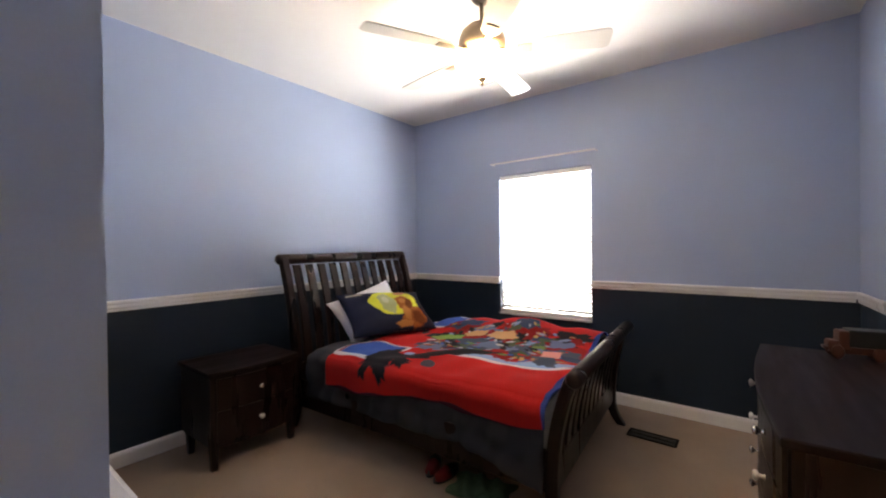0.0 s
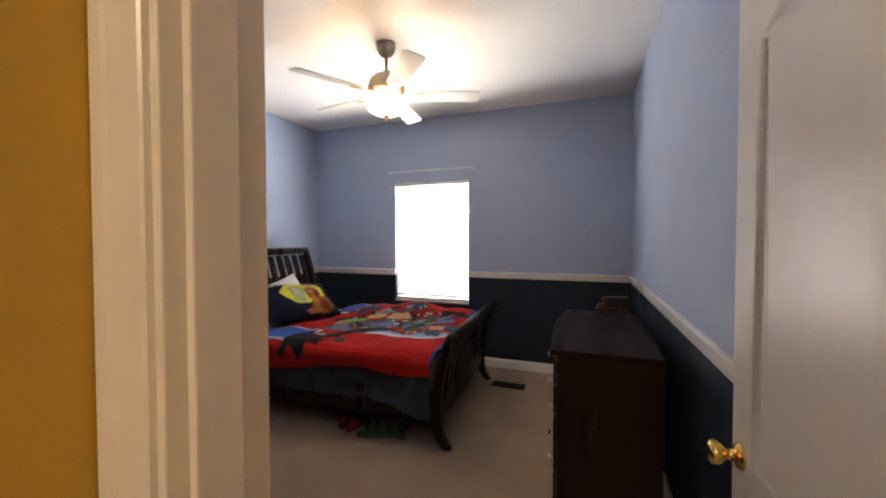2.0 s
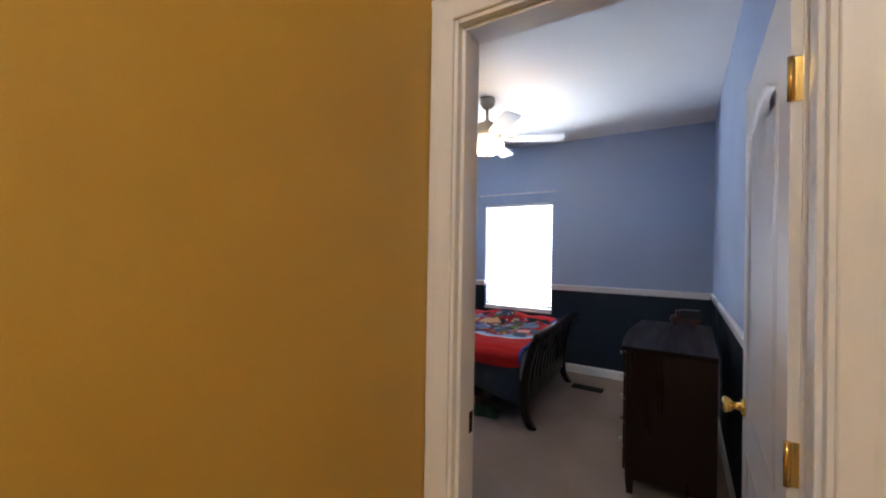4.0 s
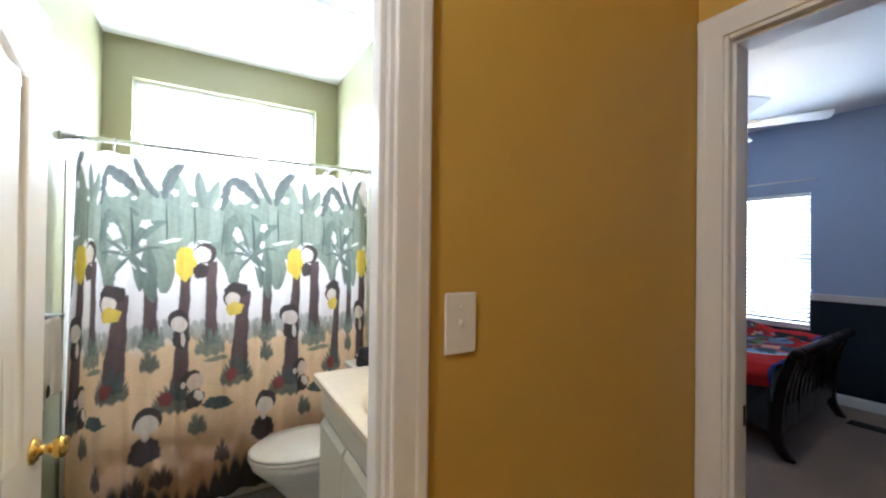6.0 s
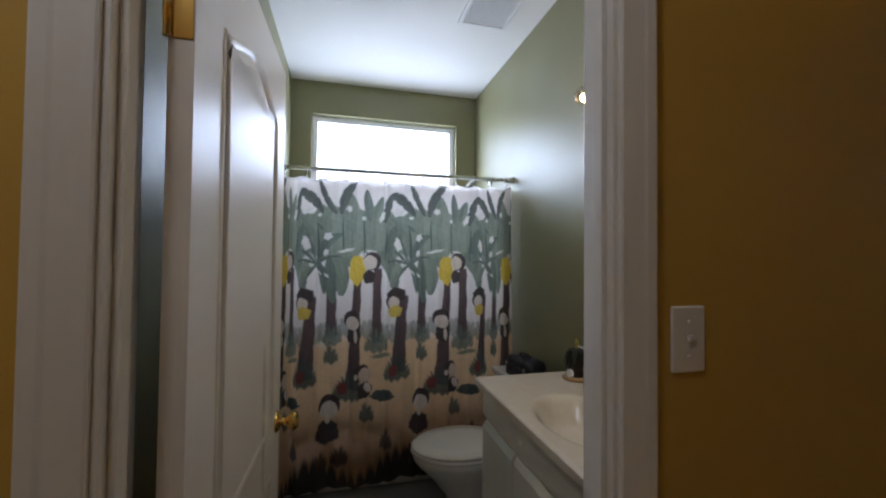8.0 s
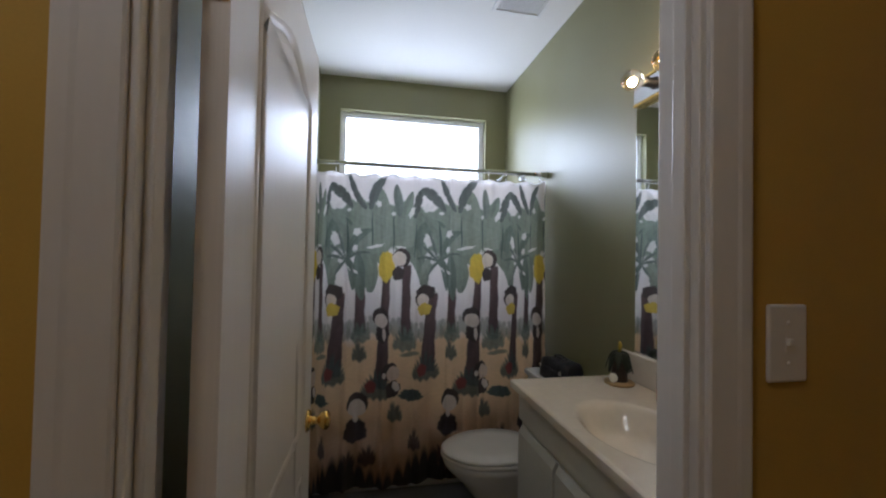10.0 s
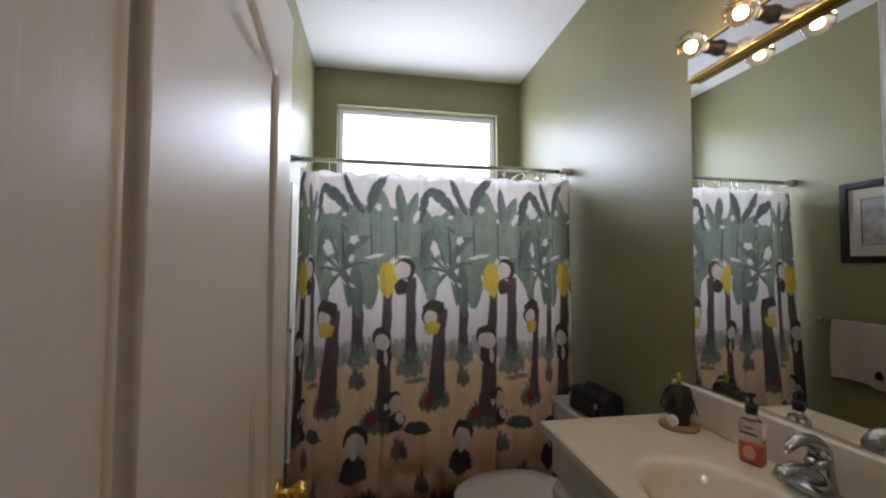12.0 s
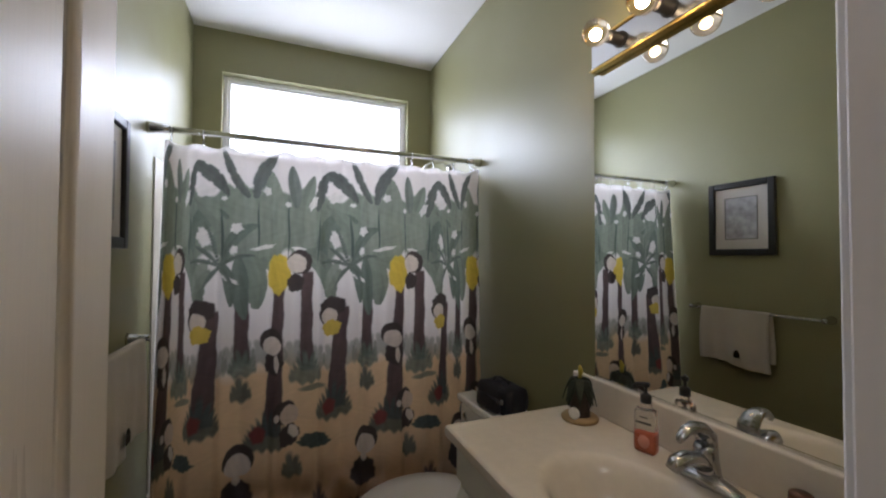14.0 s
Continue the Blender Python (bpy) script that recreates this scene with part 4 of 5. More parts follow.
def floor_register():
    ob = thing("floor_register", "dark bronze floor vent set in the carpet", "floor vent", pose(-0.176, 0.80, 0, 0, 0, -1.5))
    part("frame", blocks((-0.155, 0.155, -0.065, -0.052, 0, 0.006), (-0.155, 0.155, 0.052, 0.065, 0, 0.006), (-0.155, -0.140, -0.052, 0.052, 0, 0.006), (0.140, 0.155, -0.052, 0.052, 0, 0.006), (-0.14, 0.14, -0.004, 0.004, 0, 0.005)), M_BRONZE, ob)
    part("damper", box(B(), -0.14, 0.14, -0.052, 0.052, 0.0005, 0.0015), M_BLACK, ob)
    me = mesh_of("louver", box(B(), -0.002, 0.002, -0.052, 0.052, 0.0015, 0.005))
    me.materials.append(M_BRONZE)
    for i in range(21):
        s = new("louver", me)
        s.parent = ob
        s.location = (-0.13 + 0.013 * i, 0, 0)
    return ob


floor_register()


def slipper(m):
    red = material("slipper_red", (0.22, 0.012, 0.014), 0.8, vary=0.2, grain=200, bump=0.3)
    ob = thing("slipper", "small red and black slipper under the bed edge", "slipper", m, group="slippers under the bed")
    sole = []
    for i in range(28):
        a = math.tau * i / 28
        sole.append((0.095 * math.cos(a), (0.036 + 0.006 * math.cos(a)) * math.sin(a)))
    bm = prism(B(), sole, "z", 0.0, 0.014)
    part("sole", bm, M_BLACK, ob)

    def place(a, b):
        th = np.pi * b
        x = -0.01 + a * 0.10
        w = (0.040 - 0.012 * a ** 3) * np.sqrt(np.clip(1 - np.clip((a - 0.6) / 0.42, 0, 1) ** 2, 0.02, 1))
        return x, w * np.cos(th), 0.012 + (0.052 - 0.022 * a) * np.sin(th)
    part("upper", sheet("upper", 14, 16, place), red, ob, "red fabric upper")

    def heel(a, b):
        th = np.pi * (0.5 + b)
        return -0.02 + 0.074 * np.cos(th) * (1 + 0.05 * a), 0.037 * np.sin(th), 0.012 + a * 0.035
    part("heel_cup", sheet("heel_cup", 6, 18, heel), M_BLACK, ob)
    return ob


s = slipper(pose(-1.17, -0.40, 0, 0, 0, -70))
copy_thing(s, pose(-1.06, -0.42, 0, 0, 0, -100))


def crumpled(a, b):
    x, y = (a - 0.5) * 0.34, (b - 0.5) * 0.22
    edge = np.clip(1.05 - (2 * np.abs(a - 0.5)) ** 3, 0, 1) * np.clip(1.05 - (2 * np.abs(b - 0.5)) ** 3, 0, 1)
    return x * (1 + 0.08 * np.sin(9 * b)), y * (1 + 0.1 * np.sin(7 * a)), 0.004 + edge * (0.03 + 0.02 * np.sin(23 * a + 5 * b) + 0.016 * np.sin(31 * b - 11 * a))


M_GREEN = material("green_cloth", (0.028, 0.060, 0.030), 0.9, vary=0.25, scale=12, grain=240, bump=0.4)
ob = tagged(part("crumpled_shirt", sheet("crumpled_shirt", 40, 30, crumpled), M_GREEN), "crumpled dark green cloth on the carpet by the bed", "clothing")
ob.matrix_world = pose(-0.83, -0.40, 0, 0, 0, 12)

# ---- hall things ----


def light_switch():
    ob = thing("light_switch", "cream plastic toggle light switch on the golden wall", "light switch", pose(HX, -3.477, 1.2665, 0, 0, 90))
    part("plate", box(B(), -0.0350, 0.0350, -0.007, 0, -0.0575, 0.0575, 0.004, 3), M_PLATE, ob)
    part("toggle_slot", box(B(), -0.0055, 0.0055, -0.0078, -0.006, -0.0125, 0.0125), M_PLATE, ob)
    bm = box(B(), -0.0042, 0.0042, -0.0125, -0.006, -0.002, 0.007, 0.001)
    part("toggle", bm, M_PLATE, ob)
    for z in (-0.030, 0.030):
        part("screw", lathe(B(), [(0, 0), (0.0034, 0), (0.0026, 0.0012), (0, 0.0014)], (0, -0.007, z), 12, m=Matrix.Rotation(radians(90), 4, "X")), M_PLATE, ob)
    return ob


light_switch()
hl = thing("hall_ceiling_light", "frosted dome ceiling light in the hallway", "ceiling light", pose(0.72, -4.60, 0))
part("base", lathe(B(), [(0, H), (0.15, H), (0.155, H - 0.02), (0.145, H - 0.03), (0, H - 0.03)], seg=32), M_BRASS, hl)
part("dome", lathe(B(), [(0, H - 0.125), (0.05, H - 0.12), (0.10, H - 0.095), (0.135, H - 0.055), (0.14, H - 0.03), (0, H - 0.03)], seg=32), glow("hall_dome_glass", (1.0, 0.85, 0.65), 3.0), hl).visible_shadow = False

# ---- bathroom things ----
P = 0.535


def curtain_print(a, b):
    """Printed grove on a white ground: trunks, broad leaves, tufts and plain round shapes over sand, repeating along the cloth."""
    y = -4.424 + a * 1.40
    y = np.where(y > -3.20, -3.20 + (y + 3.20) * 1.9, y)
    y = np.where(y < -4.30, -4.30 + (y + 4.30) * 2.6, y)
    z = 1.83 - (1.77 - b * 1.80) / 1.14
    w = np.mod(y + 3.98 + 0.21, P) - 0.21
    w = w + 0.0015 * np.sin(40 * z) + 0.002 * np.sin(11 * z + 3 * y)
    mottle = 0.5 * np.sin(31 * y + 17 * z + 2 * np.sin(23 * z)) * np.sin(29 * z - 13 * y) + 0.5 * np.sin(83 * y + 9 * np.sin(31 * z)) * np.sin(61 * z + 5)
    brush = np.sin(190 * y + 6 * np.sin(9 * z)) * np.sin(26 * z + 40 * y)
    c = np.zeros(a.shape + (3,)) + np.array((0.80, 0.785, 0.80))
    # sand below the horizon, warmer and darker to the hem
    hz = 1.035 + 0.02 * np.sin(y * 17) + 0.012 * np.sin(y * 41)
    g = np.clip((hz - z) / 0.07 + 0.5, 0, 1)[..., None]
    low = np.clip((0.72 - z) / 0.40, 0, 1)[..., None]
    ground = (np.array((0.76, 0.57, 0.35)) * (1 - low) + np.array((0.46, 0.265, 0.15)) * low) * (1 + 0.06 * mottle[..., None])
    c = c * (1 - g) + ground * g

    def wrap(fn):
        """Draw a shape in this repeat and its neighbours."""
        return np.maximum(np.maximum(fn(w), fn(w - P)), fn(w + P))

    def paint(cover, col, texture=0.10):
        nonlocal c
        shade = np.array(col) * (1 + texture * mottle + 0.6 * texture * brush)[..., None]
        c = c * (1 - cover[..., None]) + shade * cover[..., None]

    def e(cx, cz, rx, rz, ang, col, soft=0.10, wob=0.0, texture=0.08):
        paint(wrap(lambda q: ell(q, z, cx, cz, rx, rz, ang, soft, wob)), col, texture)

    def trunk(x0, z0, x1, z1, w0, w1, col):
        def fn(q):
            s = np.clip((z - z0) / (z1 - z0), 0, 1)
            rough = 0.0006 * np.sin(z * 150) + 0.0012 * np.sin(z * 47 + 1)
            return np.clip((w0 * (1 - s) ** 1.5 + w1 * (1 - (1 - s) ** 1.5) + rough - np.abs(q - x0 - (x1 - x0) * s)) / 0.006 + 0.5, 0, 1) * np.clip((z - z0) / 0.01, 0, 1) * np.clip((z1 - z) / 0.01, 0, 1)
        paint(wrap(fn), col, 0.16)

    def tuft(cx, cz, r, h, col, strength=0.88):
        def fn(q):
            d = np.abs(q - cx) / r
            lean = (q - cx) - 0.55 * (z - cz) * (q - cx) / r
            top = cz + h * 1.15 * (1 - d ** 2) * (0.45 + 0.55 * np.abs(np.sin(lean * 210 + cz * 9)))
            foot = cz - 0.035 * np.sqrt(np.clip(1 - d ** 2, 0, 1)) - 0.006 * np.sin(q * 160)
            return np.clip((top - z) / 0.035 + 0.5, 0, 1) * np.clip((z - foot) / 0.014 + 0.5, 0, 1) * np.clip((1 - d) / 0.12, 0, 1)
        paint(wrap(fn) * strength, col, 0.22)

    def leaf(pts, wide, col, torn=0.0, tone=0.10):
        """A painted leaf along a bent line of three points, widest past its middle, torn along its veins, one half a little deeper."""
        (x0, z0), (x1, z1), (x2, z2) = pts
        best, side, along = np.full(w.shape, 9.0), np.zeros(w.shape), np.zeros(w.shape)
        for shift in (0.0, P, -P):
            for k in range(15):
                s = k / 14
                px = (1 - s) ** 2 * x0 + 2 * s * (1 - s) * x1 + s * s * x2 + shift
                pz = (1 - s) ** 2 * z0 + 2 * s * (1 - s) * z1 + s * s * z2
                tx, tz = 2 * (1 - s) * (x1 - x0) + 2 * s * (x2 - x1), 2 * (1 - s) * (z1 - z0) + 2 * s * (z2 - z1)
                d = np.hypot(w - px, z - pz) / (wide * (math.sin(math.pi * (0.08 + 0.87 * s)) ** 0.65))
                near = d < best
                best = np.where(near, d, best)
                side = np.where(near, np.sign((w - px) * tz - (z - pz) * tx), side)
                along = np.where(near, s, along)
        notch = torn * np.clip(np.sin(along * 23 + x0 * 70) - 0.45, 0, 1) * 1.6
        cover = np.clip((1 - notch - best) * wide / 0.006 + 0.5, 0, 1)
        shade = np.array(col) * (1 + tone * side + 0.10 * mottle + 0.07 * brush - 0.10 * along)[..., None]
        nonlocal c
        c = c * (1 - cover[..., None]) + shade * cover[..., None]

    pale_green, sage, mid, deep, teal = (0.235, 0.285, 0.235), (0.195, 0.245, 0.20), (0.135, 0.18, 0.15), (0.095, 0.115, 0.11), (0.055, 0.085, 0.080)
    brown, dark, pale = (0.085, 0.052, 0.054), (0.040, 0.026, 0.026), (0.66, 0.60, 0.54)
    gap = (0.72, 0.72, 0.72)
    # hazy growth along the horizon
    for k in range(9):
        tuft(-0.19 + k * P / 9 + 0.012 * math.sin(k * 5), 1.055 + 0.02 * math.sin(k * 7), 0.042, 0.085, (0.17, 0.20, 0.165), 0.62)
    # far trunks
    trunk(0.385, 1.04, 0.385, 1.36, 0.028, 0.024, brown)
    trunk(0.108, 1.00, 0.104, 1.40, 0.028, 0.022, brown)
    # foliage mass with soft lobes
    crest = 1.70 + 0.018 * np.sin(math.tau * w / P * 2 - 0.5) + 0.012 * np.sin(math.tau * w / P * 5 + 2)
    under = 1.44 + 0.025 * np.sin(math.tau * w / P * 2 + 1.0) + 0.015 * np.sin(math.tau * w / P * 5)
    paint(np.clip((z - under) / 0.02 + 0.5, 0, 1) * np.clip((crest - z) / 0.012 + 0.5, 0, 1), sage, 0.10)
    for pts, wide, col in ((((-0.045, 1.42), (-0.035, 1.60), (-0.045, 1.765)), 0.062, pale_green), (((0.085, 1.44), (0.085, 1.60), (0.100, 1.70)), 0.055, pale_green), (((0.395, 1.42), (0.40, 1.58), (0.375, 1.73)), 0.050, pale_green),
                           (((0.15, 1.46), (0.20, 1.63), (0.32, 1.60)), 0.036, mid), (((0.34, 1.45), (0.30, 1.60), (0.20, 1.66)), 0.030, sage), (((0.30, 1.40), (0.33, 1.55), (0.43, 1.57)), 0.026, mid), (((0.18, 1.38), (0.155, 1.50), (0.20, 1.58)), 0.030, mid)):
        leaf(pts, wide, col, 0.0, 0.06)
    # drooping leaves round the bunches
    for pts, wide, col in ((((-0.055, 1.455), (-0.14, 1.46), (-0.105, 1.265)), 0.044, sage), (((0.075, 1.455), (0.20, 1.47), (0.225, 1.27)), 0.044, sage), (((0.30, 1.44), (0.21, 1.40), (0.20, 1.30)), 0.030, pale_green),
                           (((0.37, 1.44), (0.37, 1.34), (0.392, 1.22)), 0.034, mid), (((0.30, 1.42), (0.345, 1.37), (0.345, 1.27)), 0.026, mid), (((0.42, 1.45), (0.46, 1.36), (0.44, 1.26)), 0.030, sage)):
        leaf(pts, wide, col, 0.05, 0.08)
    # dark leaves standing above the mass
    for pts, wide in ((((0.150, 1.645), (0.165, 1.73), (0.200, 1.785)), 0.026), (((0.198, 1.785), (0.265, 1.775), (0.322, 1.685)), 0.030), (((0.400, 1.685), (0.345, 1.76), (0.300, 1.85)), 0.021), (((-0.108, 1.685), (-0.085, 1.80), (-0.020, 1.845)), 0.027)):
        leaf(pts, wide, deep, 0.22, 0.08)
    leaf(((0.062, 1.655), (0.055, 1.73), (0.048, 1.80)), 0.024, (0.150, 0.185, 0.165))
    leaf(((0.095, 1.66), (0.108, 1.71), (0.130, 1.765)), 0.024, sage)
    # dark lines between the lobes, partly painted fold shade, then pale gaps and stems
    for cx, cz, rx, rz, an in ((0.033, 1.56, 0.0035, 0.115, 0), (0.300, 1.52, 0.006, 0.10, 3), (0.155, 1.52, 0.004, 0.09, -4), (0.436, 1.56, 0.004, 0.09, 0)):
        e(cx, cz, rx, rz, an, teal, 0.5)
    for cx, cz, rx, rz, an in ((0.234, 1.692, 0.034, 0.020, 12), (0.235, 1.522, 0.024, 0.034, 20), (0.358, 1.560, 0.024, 0.018, 25), (-0.076, 1.488, 0.046, 0.008, 12), (0.348, 1.478, 0.018, 0.016, 0), (0.070, 1.484, 0.026, 0.007, -8),
                               (0.333, 1.366, 0.040, 0.008, -24), (0.270, 1.425, 0.016, 0.030, -22), (0.127, 1.665, 0.014, 0.030, -28), (-0.065, 1.705, 0.016, 0.016, 30), (0.031, 1.655, 0.012, 0.010, 0), (0.305, 1.668, 0.014, 0.008, 0)):
        e(cx, cz, rx, rz, an, gap, 0.22, 0.13)
    # narrow dark fronds spreading from the crown of the near palm
    for x2, z2, bend in ((0.205, 1.49, 0.02), (0.235, 1.575, 0.02), (0.365, 1.535, 0.015), (0.425, 1.455, 0.03), (0.235, 1.335, 0.03), (0.355, 1.325, 0.02), (0.165, 1.425, 0.035)):
        leaf(((0.292, 1.41), ((0.292 + x2) / 2, (1.41 + z2) / 2 + bend), (x2, z2)), 0.009, (0.115, 0.15, 0.13), 0.15)
    # near trunks
    trunk(0.238, 0.83, 0.268, 1.255, 0.043, 0.026, brown)
    trunk(-0.032, 0.76, 0.000, 1.36, 0.046, 0.025, brown)
    # planting at the feet of the trunks
    for cx, cz, r, h, col in ((0.108, 0.985, 0.072, 0.085, mid), (0.385, 1.03, 0.055, 0.06, mid), (0.230, 0.830, 0.085, 0.10, teal), (-0.045, 0.745, 0.100, 0.10, teal), (-0.152, 0.935, 0.040, 0.062, teal), (0.058, 0.630, 0.040, 0.062, teal), (0.170, 0.478, 0.045, 0.062, dark), (-0.10, 0.42, 0.05, 0.06, dark), (0.33, 0.40, 0.05, 0.06, dark)):
        tuft(cx, cz, r, h, col)
    e(0.135, 0.935, 0.060, 0.012, 5, (0.24, 0.24, 0.17), 0.35)
    e(0.148, 0.725, 0.072, 0.030, -6, teal, 0.15, 0.08, 0.2)
    for cx, cz in ((0.212, 0.850), (-0.088, 0.775)):
        e(cx, cz, 0.028, 0.032, 0, (0.20, 0.035, 0.035), 0.35, 0.06)
    # yellow bunches
    e(-0.008, 1.385, 0.052, 0.078, 0, (0.66, 0.50, 0.045), 0.10, 0.05)
    # plain brown rounds with a pale oval, each with a dark oval below
    e(0.060, 1.350, 0.030, 0.036, 0, dark, 0.12, 0.06)
    e(0.076, 1.432, 0.045, 0.048, 0, dark, 0.10, 0.03)
    e(0.064, 1.426, 0.035, 0.037, 0, pale, 0.12, 0.03)
    e(0.226, 1.252, 0.056, 0.040, 8, dark, 0.12, 0.05)
    e(0.208, 1.218, 0.045, 0.040, 0, dark, 0.12, 0.02)
    e(0.212, 1.212, 0.036, 0.034, 0, pale, 0.12, 0.02)
    e(0.224, 1.166, 0.041, 0.032, 0, (0.62, 0.47, 0.06), 0.12, 0.07)
    e(-0.026, 1.045, 0.043, 0.048, 0, dark, 0.12, 0.06)
    e(-0.014, 1.040, 0.012, 0.033, 6, pale, 0.25, 0.06)
    e(-0.036, 1.128, 0.050, 0.048, 0, dark, 0.10, 0.02)
    e(-0.032, 1.108, 0.042, 0.036, 0, pale, 0.10, 0.02)
    e(0.044, 0.760, 0.036, 0.045, -20, dark, 0.12, 0.07)
    e(0.060, 0.772, 0.017, 0.026, 20, pale, 0.25, 0.06)
    e(0.024, 0.850, 0.045, 0.044, 20, dark, 0.12, 0.03)
    e(0.044, 0.838, 0.034, 0.037, 0, (0.62, 0.50, 0.40), 0.12, 0.03)
    e(-0.006, 0.832, 0.013, 0.015, 0, pale, 0.2)
    e(-0.164, 0.560, 0.062, 0.060, -8, dark, 0.14, 0.06)
    e(-0.158, 0.618, 0.014, 0.020, 0, pale, 0.25, 0.06)
    e(-0.152, 0.694, 0.056, 0.054, 0, dark, 0.08, 0.02)
    e(-0.152, 0.672, 0.046, 0.042, 0, pale, 0.10, 0.02)
    # dark planting along the hem
    hem = 0.36 + 0.06 * np.abs(np.sin(y * 60)) + 0.05 * np.sin(y * 13)
    c = over(c, np.clip((hem - z) / 0.05, 0, 1), (0.035, 0.036, 0.036))
    # plain hem at the head
    c = over(c, np.clip((z - 1.838) / 0.006, 0, 1) * 0.7, (0.60, 0.60, 0.60))
    # faded dyes
    return (c * 0.92 + 0.04) * np.array((1.02, 0.985, 0.965))


def curtain_place(x_mid, amp, y0, y1, z0, z1, seed):
    def place(a, b):
        y = y0 + a * (y1 - y0)
        edge = np.clip((np.abs(2 * a - 1) - 0.78) / 0.22, 0, 1)
        soft = 1 - 0.45 * b
        wave = np.sin(a * 46 + seed + 0.8 * np.sin(a * 11)) * (0.35 + 1.0 * edge) + 0.55 * np.sin(a * 19 + 2 * seed) + (0.42 + 0.5 * edge) * np.sin(a * 83 + seed) + 0.35 * edge * np.sin(a * 140) + 0.12 * np.sin(a * 171)
        x = x_mid + amp * wave * soft + 0.010 * np.sin(b * 5 + a * 7)
        scallop = 0.006 * np.cos(a * math.tau * 12) * b ** 12
        low = (1 - b) * (1 - a) ** 5
        return x + 0.035 * low, y + 0.006 * np.cos(a * 46 + seed) - 0.012 * low, z0 + b * (z1 - z0) + scallop
    return place


me = sheet("shower_curtain", 520, 560, curtain_place(-1.695, 0.026, -4.424, -3.014, 0.06, 1.862, 0.4), curtain_print)
tagged(part("shower_curtain", me, M_CURTAIN), "white shower curtain printed with a green palm grove", "shower curtain")
me = sheet("shower_liner", 160, 20, curtain_place(-1.745, 0.008, -4.434, -2.990, 0.45, 1.865, 1.9))
tagged(part("shower_liner", me, M_LINER), "plain cream plastic liner behind the shower curtain", "shower liner")

rod = thing("shower_rod", "chrome tension shower rod with curtain rings", "shower rod")
part("rod", tube(B(), [(-1.70, BS + 0.001, 1.918), (-1.70, BN - 0.001, 1.918)], 0.0125, 16), M_CHROME, rod)
for y, w in ((BS, 1), (BN, -1)):
    part("end_cap", tube(B(), [(-1.70, y, 1.918), (-1.70, y + w * 0.012, 1.918), (-1.70, y + w * 0.05, 1.918), (-1.70, y + w * 0.075, 1.918)], [0.024, 0.022, 0.017, 0.014], 16), M_CHROME, rod)
me = mesh_of("ring", tube(B(), [(0.019 * math.cos(i * math.tau / 16), 0, -0.012 + 0.034 * math.sin(i * math.tau / 16)) for i in range(16)], 0.0022, 6, closed=True))
me.materials.append(M_CHROME)
for i in range(13):
    r = new("ring", me)
    r.parent = rod
    r.matrix_basis = pose(-1.70, -4.40 + i * 1.37 / 12, 1.908, 0, 0, random.uniform(-20, 20))

arm = thing("shower_fixture", "chrome shower arm and head on the tub wall", "shower")
part("arm", tube(B(), [(-2.12, BN - 0.001, 1.985), (-2.12, BN - 0.05, 2.005), (-2.12, BN - 0.10, 2.005), (-2.12, BN - 0.15, 1.985), (-2.12, BN - 0.19, 1.945)], 0.0105, 12), M_CHROME, arm)
part("flange", tube(B(), [(-2.12, BN - 0.001, 1.985), (-2.12, BN - 0.008, 1.987), (-2.12, BN - 0.014, 1.99)], [0.032, 0.028, 0.013], 20), M_CHROME, arm)
part("head", tube(B(), [(-2.12, BN - 0.19, 1.945), (-2.12, BN - 0.215, 1.915), (-2.12, BN - 0.235, 1.89)], [0.014, 0.03, 0.034], 18), M_CHROME, arm)


def bathtub():
    ob = thing("bathtub", "white bathtub with tiled-height surround behind the curtain", "bathtub")
    x0, x1, y0, y1 = BX + 0.006, -1.76, BS + 0.006, BN - 0.006
    n, k = 40, 20

    def basin(a, b):
        x, y = x0 + a * (x1 - x0), y0 + b * (y1 - y0)
        px, py = np.abs(2 * a - 1), np.abs(2 * b - 1)
        rim = np.maximum(px / 0.80, py / 0.90)
        depth = np.clip((1 - rim) / 0.16, 0, 1)
        return x, y, 0.42 - 0.32 * (depth * depth * (3 - 2 * depth))
    part("basin", sheet("basin", n, n * 2, basin), M_PORCELAIN, ob)
    part("apron", box(B(), x1 - 0.02, x1, y0, y1, 0, 0.418, 0.006), M_PORCELAIN, ob)
    for nm, b in (("surround_panel", (BX + 0.001, BX + 0.006, BS + 0.006, BN - 0.006, 0.42, 1.82)), ("surround_panel", (BX + 0.006, -1.79, BS + 0.001, BS + 0.006, 0.42, 1.82)), ("surround_panel", (BX + 0.006, -1.79, BN - 0.006, BN - 0.001, 0.42, 1.82))):
        part(nm, box(B(), *b), M_SURROUND, ob, "cream surround panel")
    return ob


bathtub()


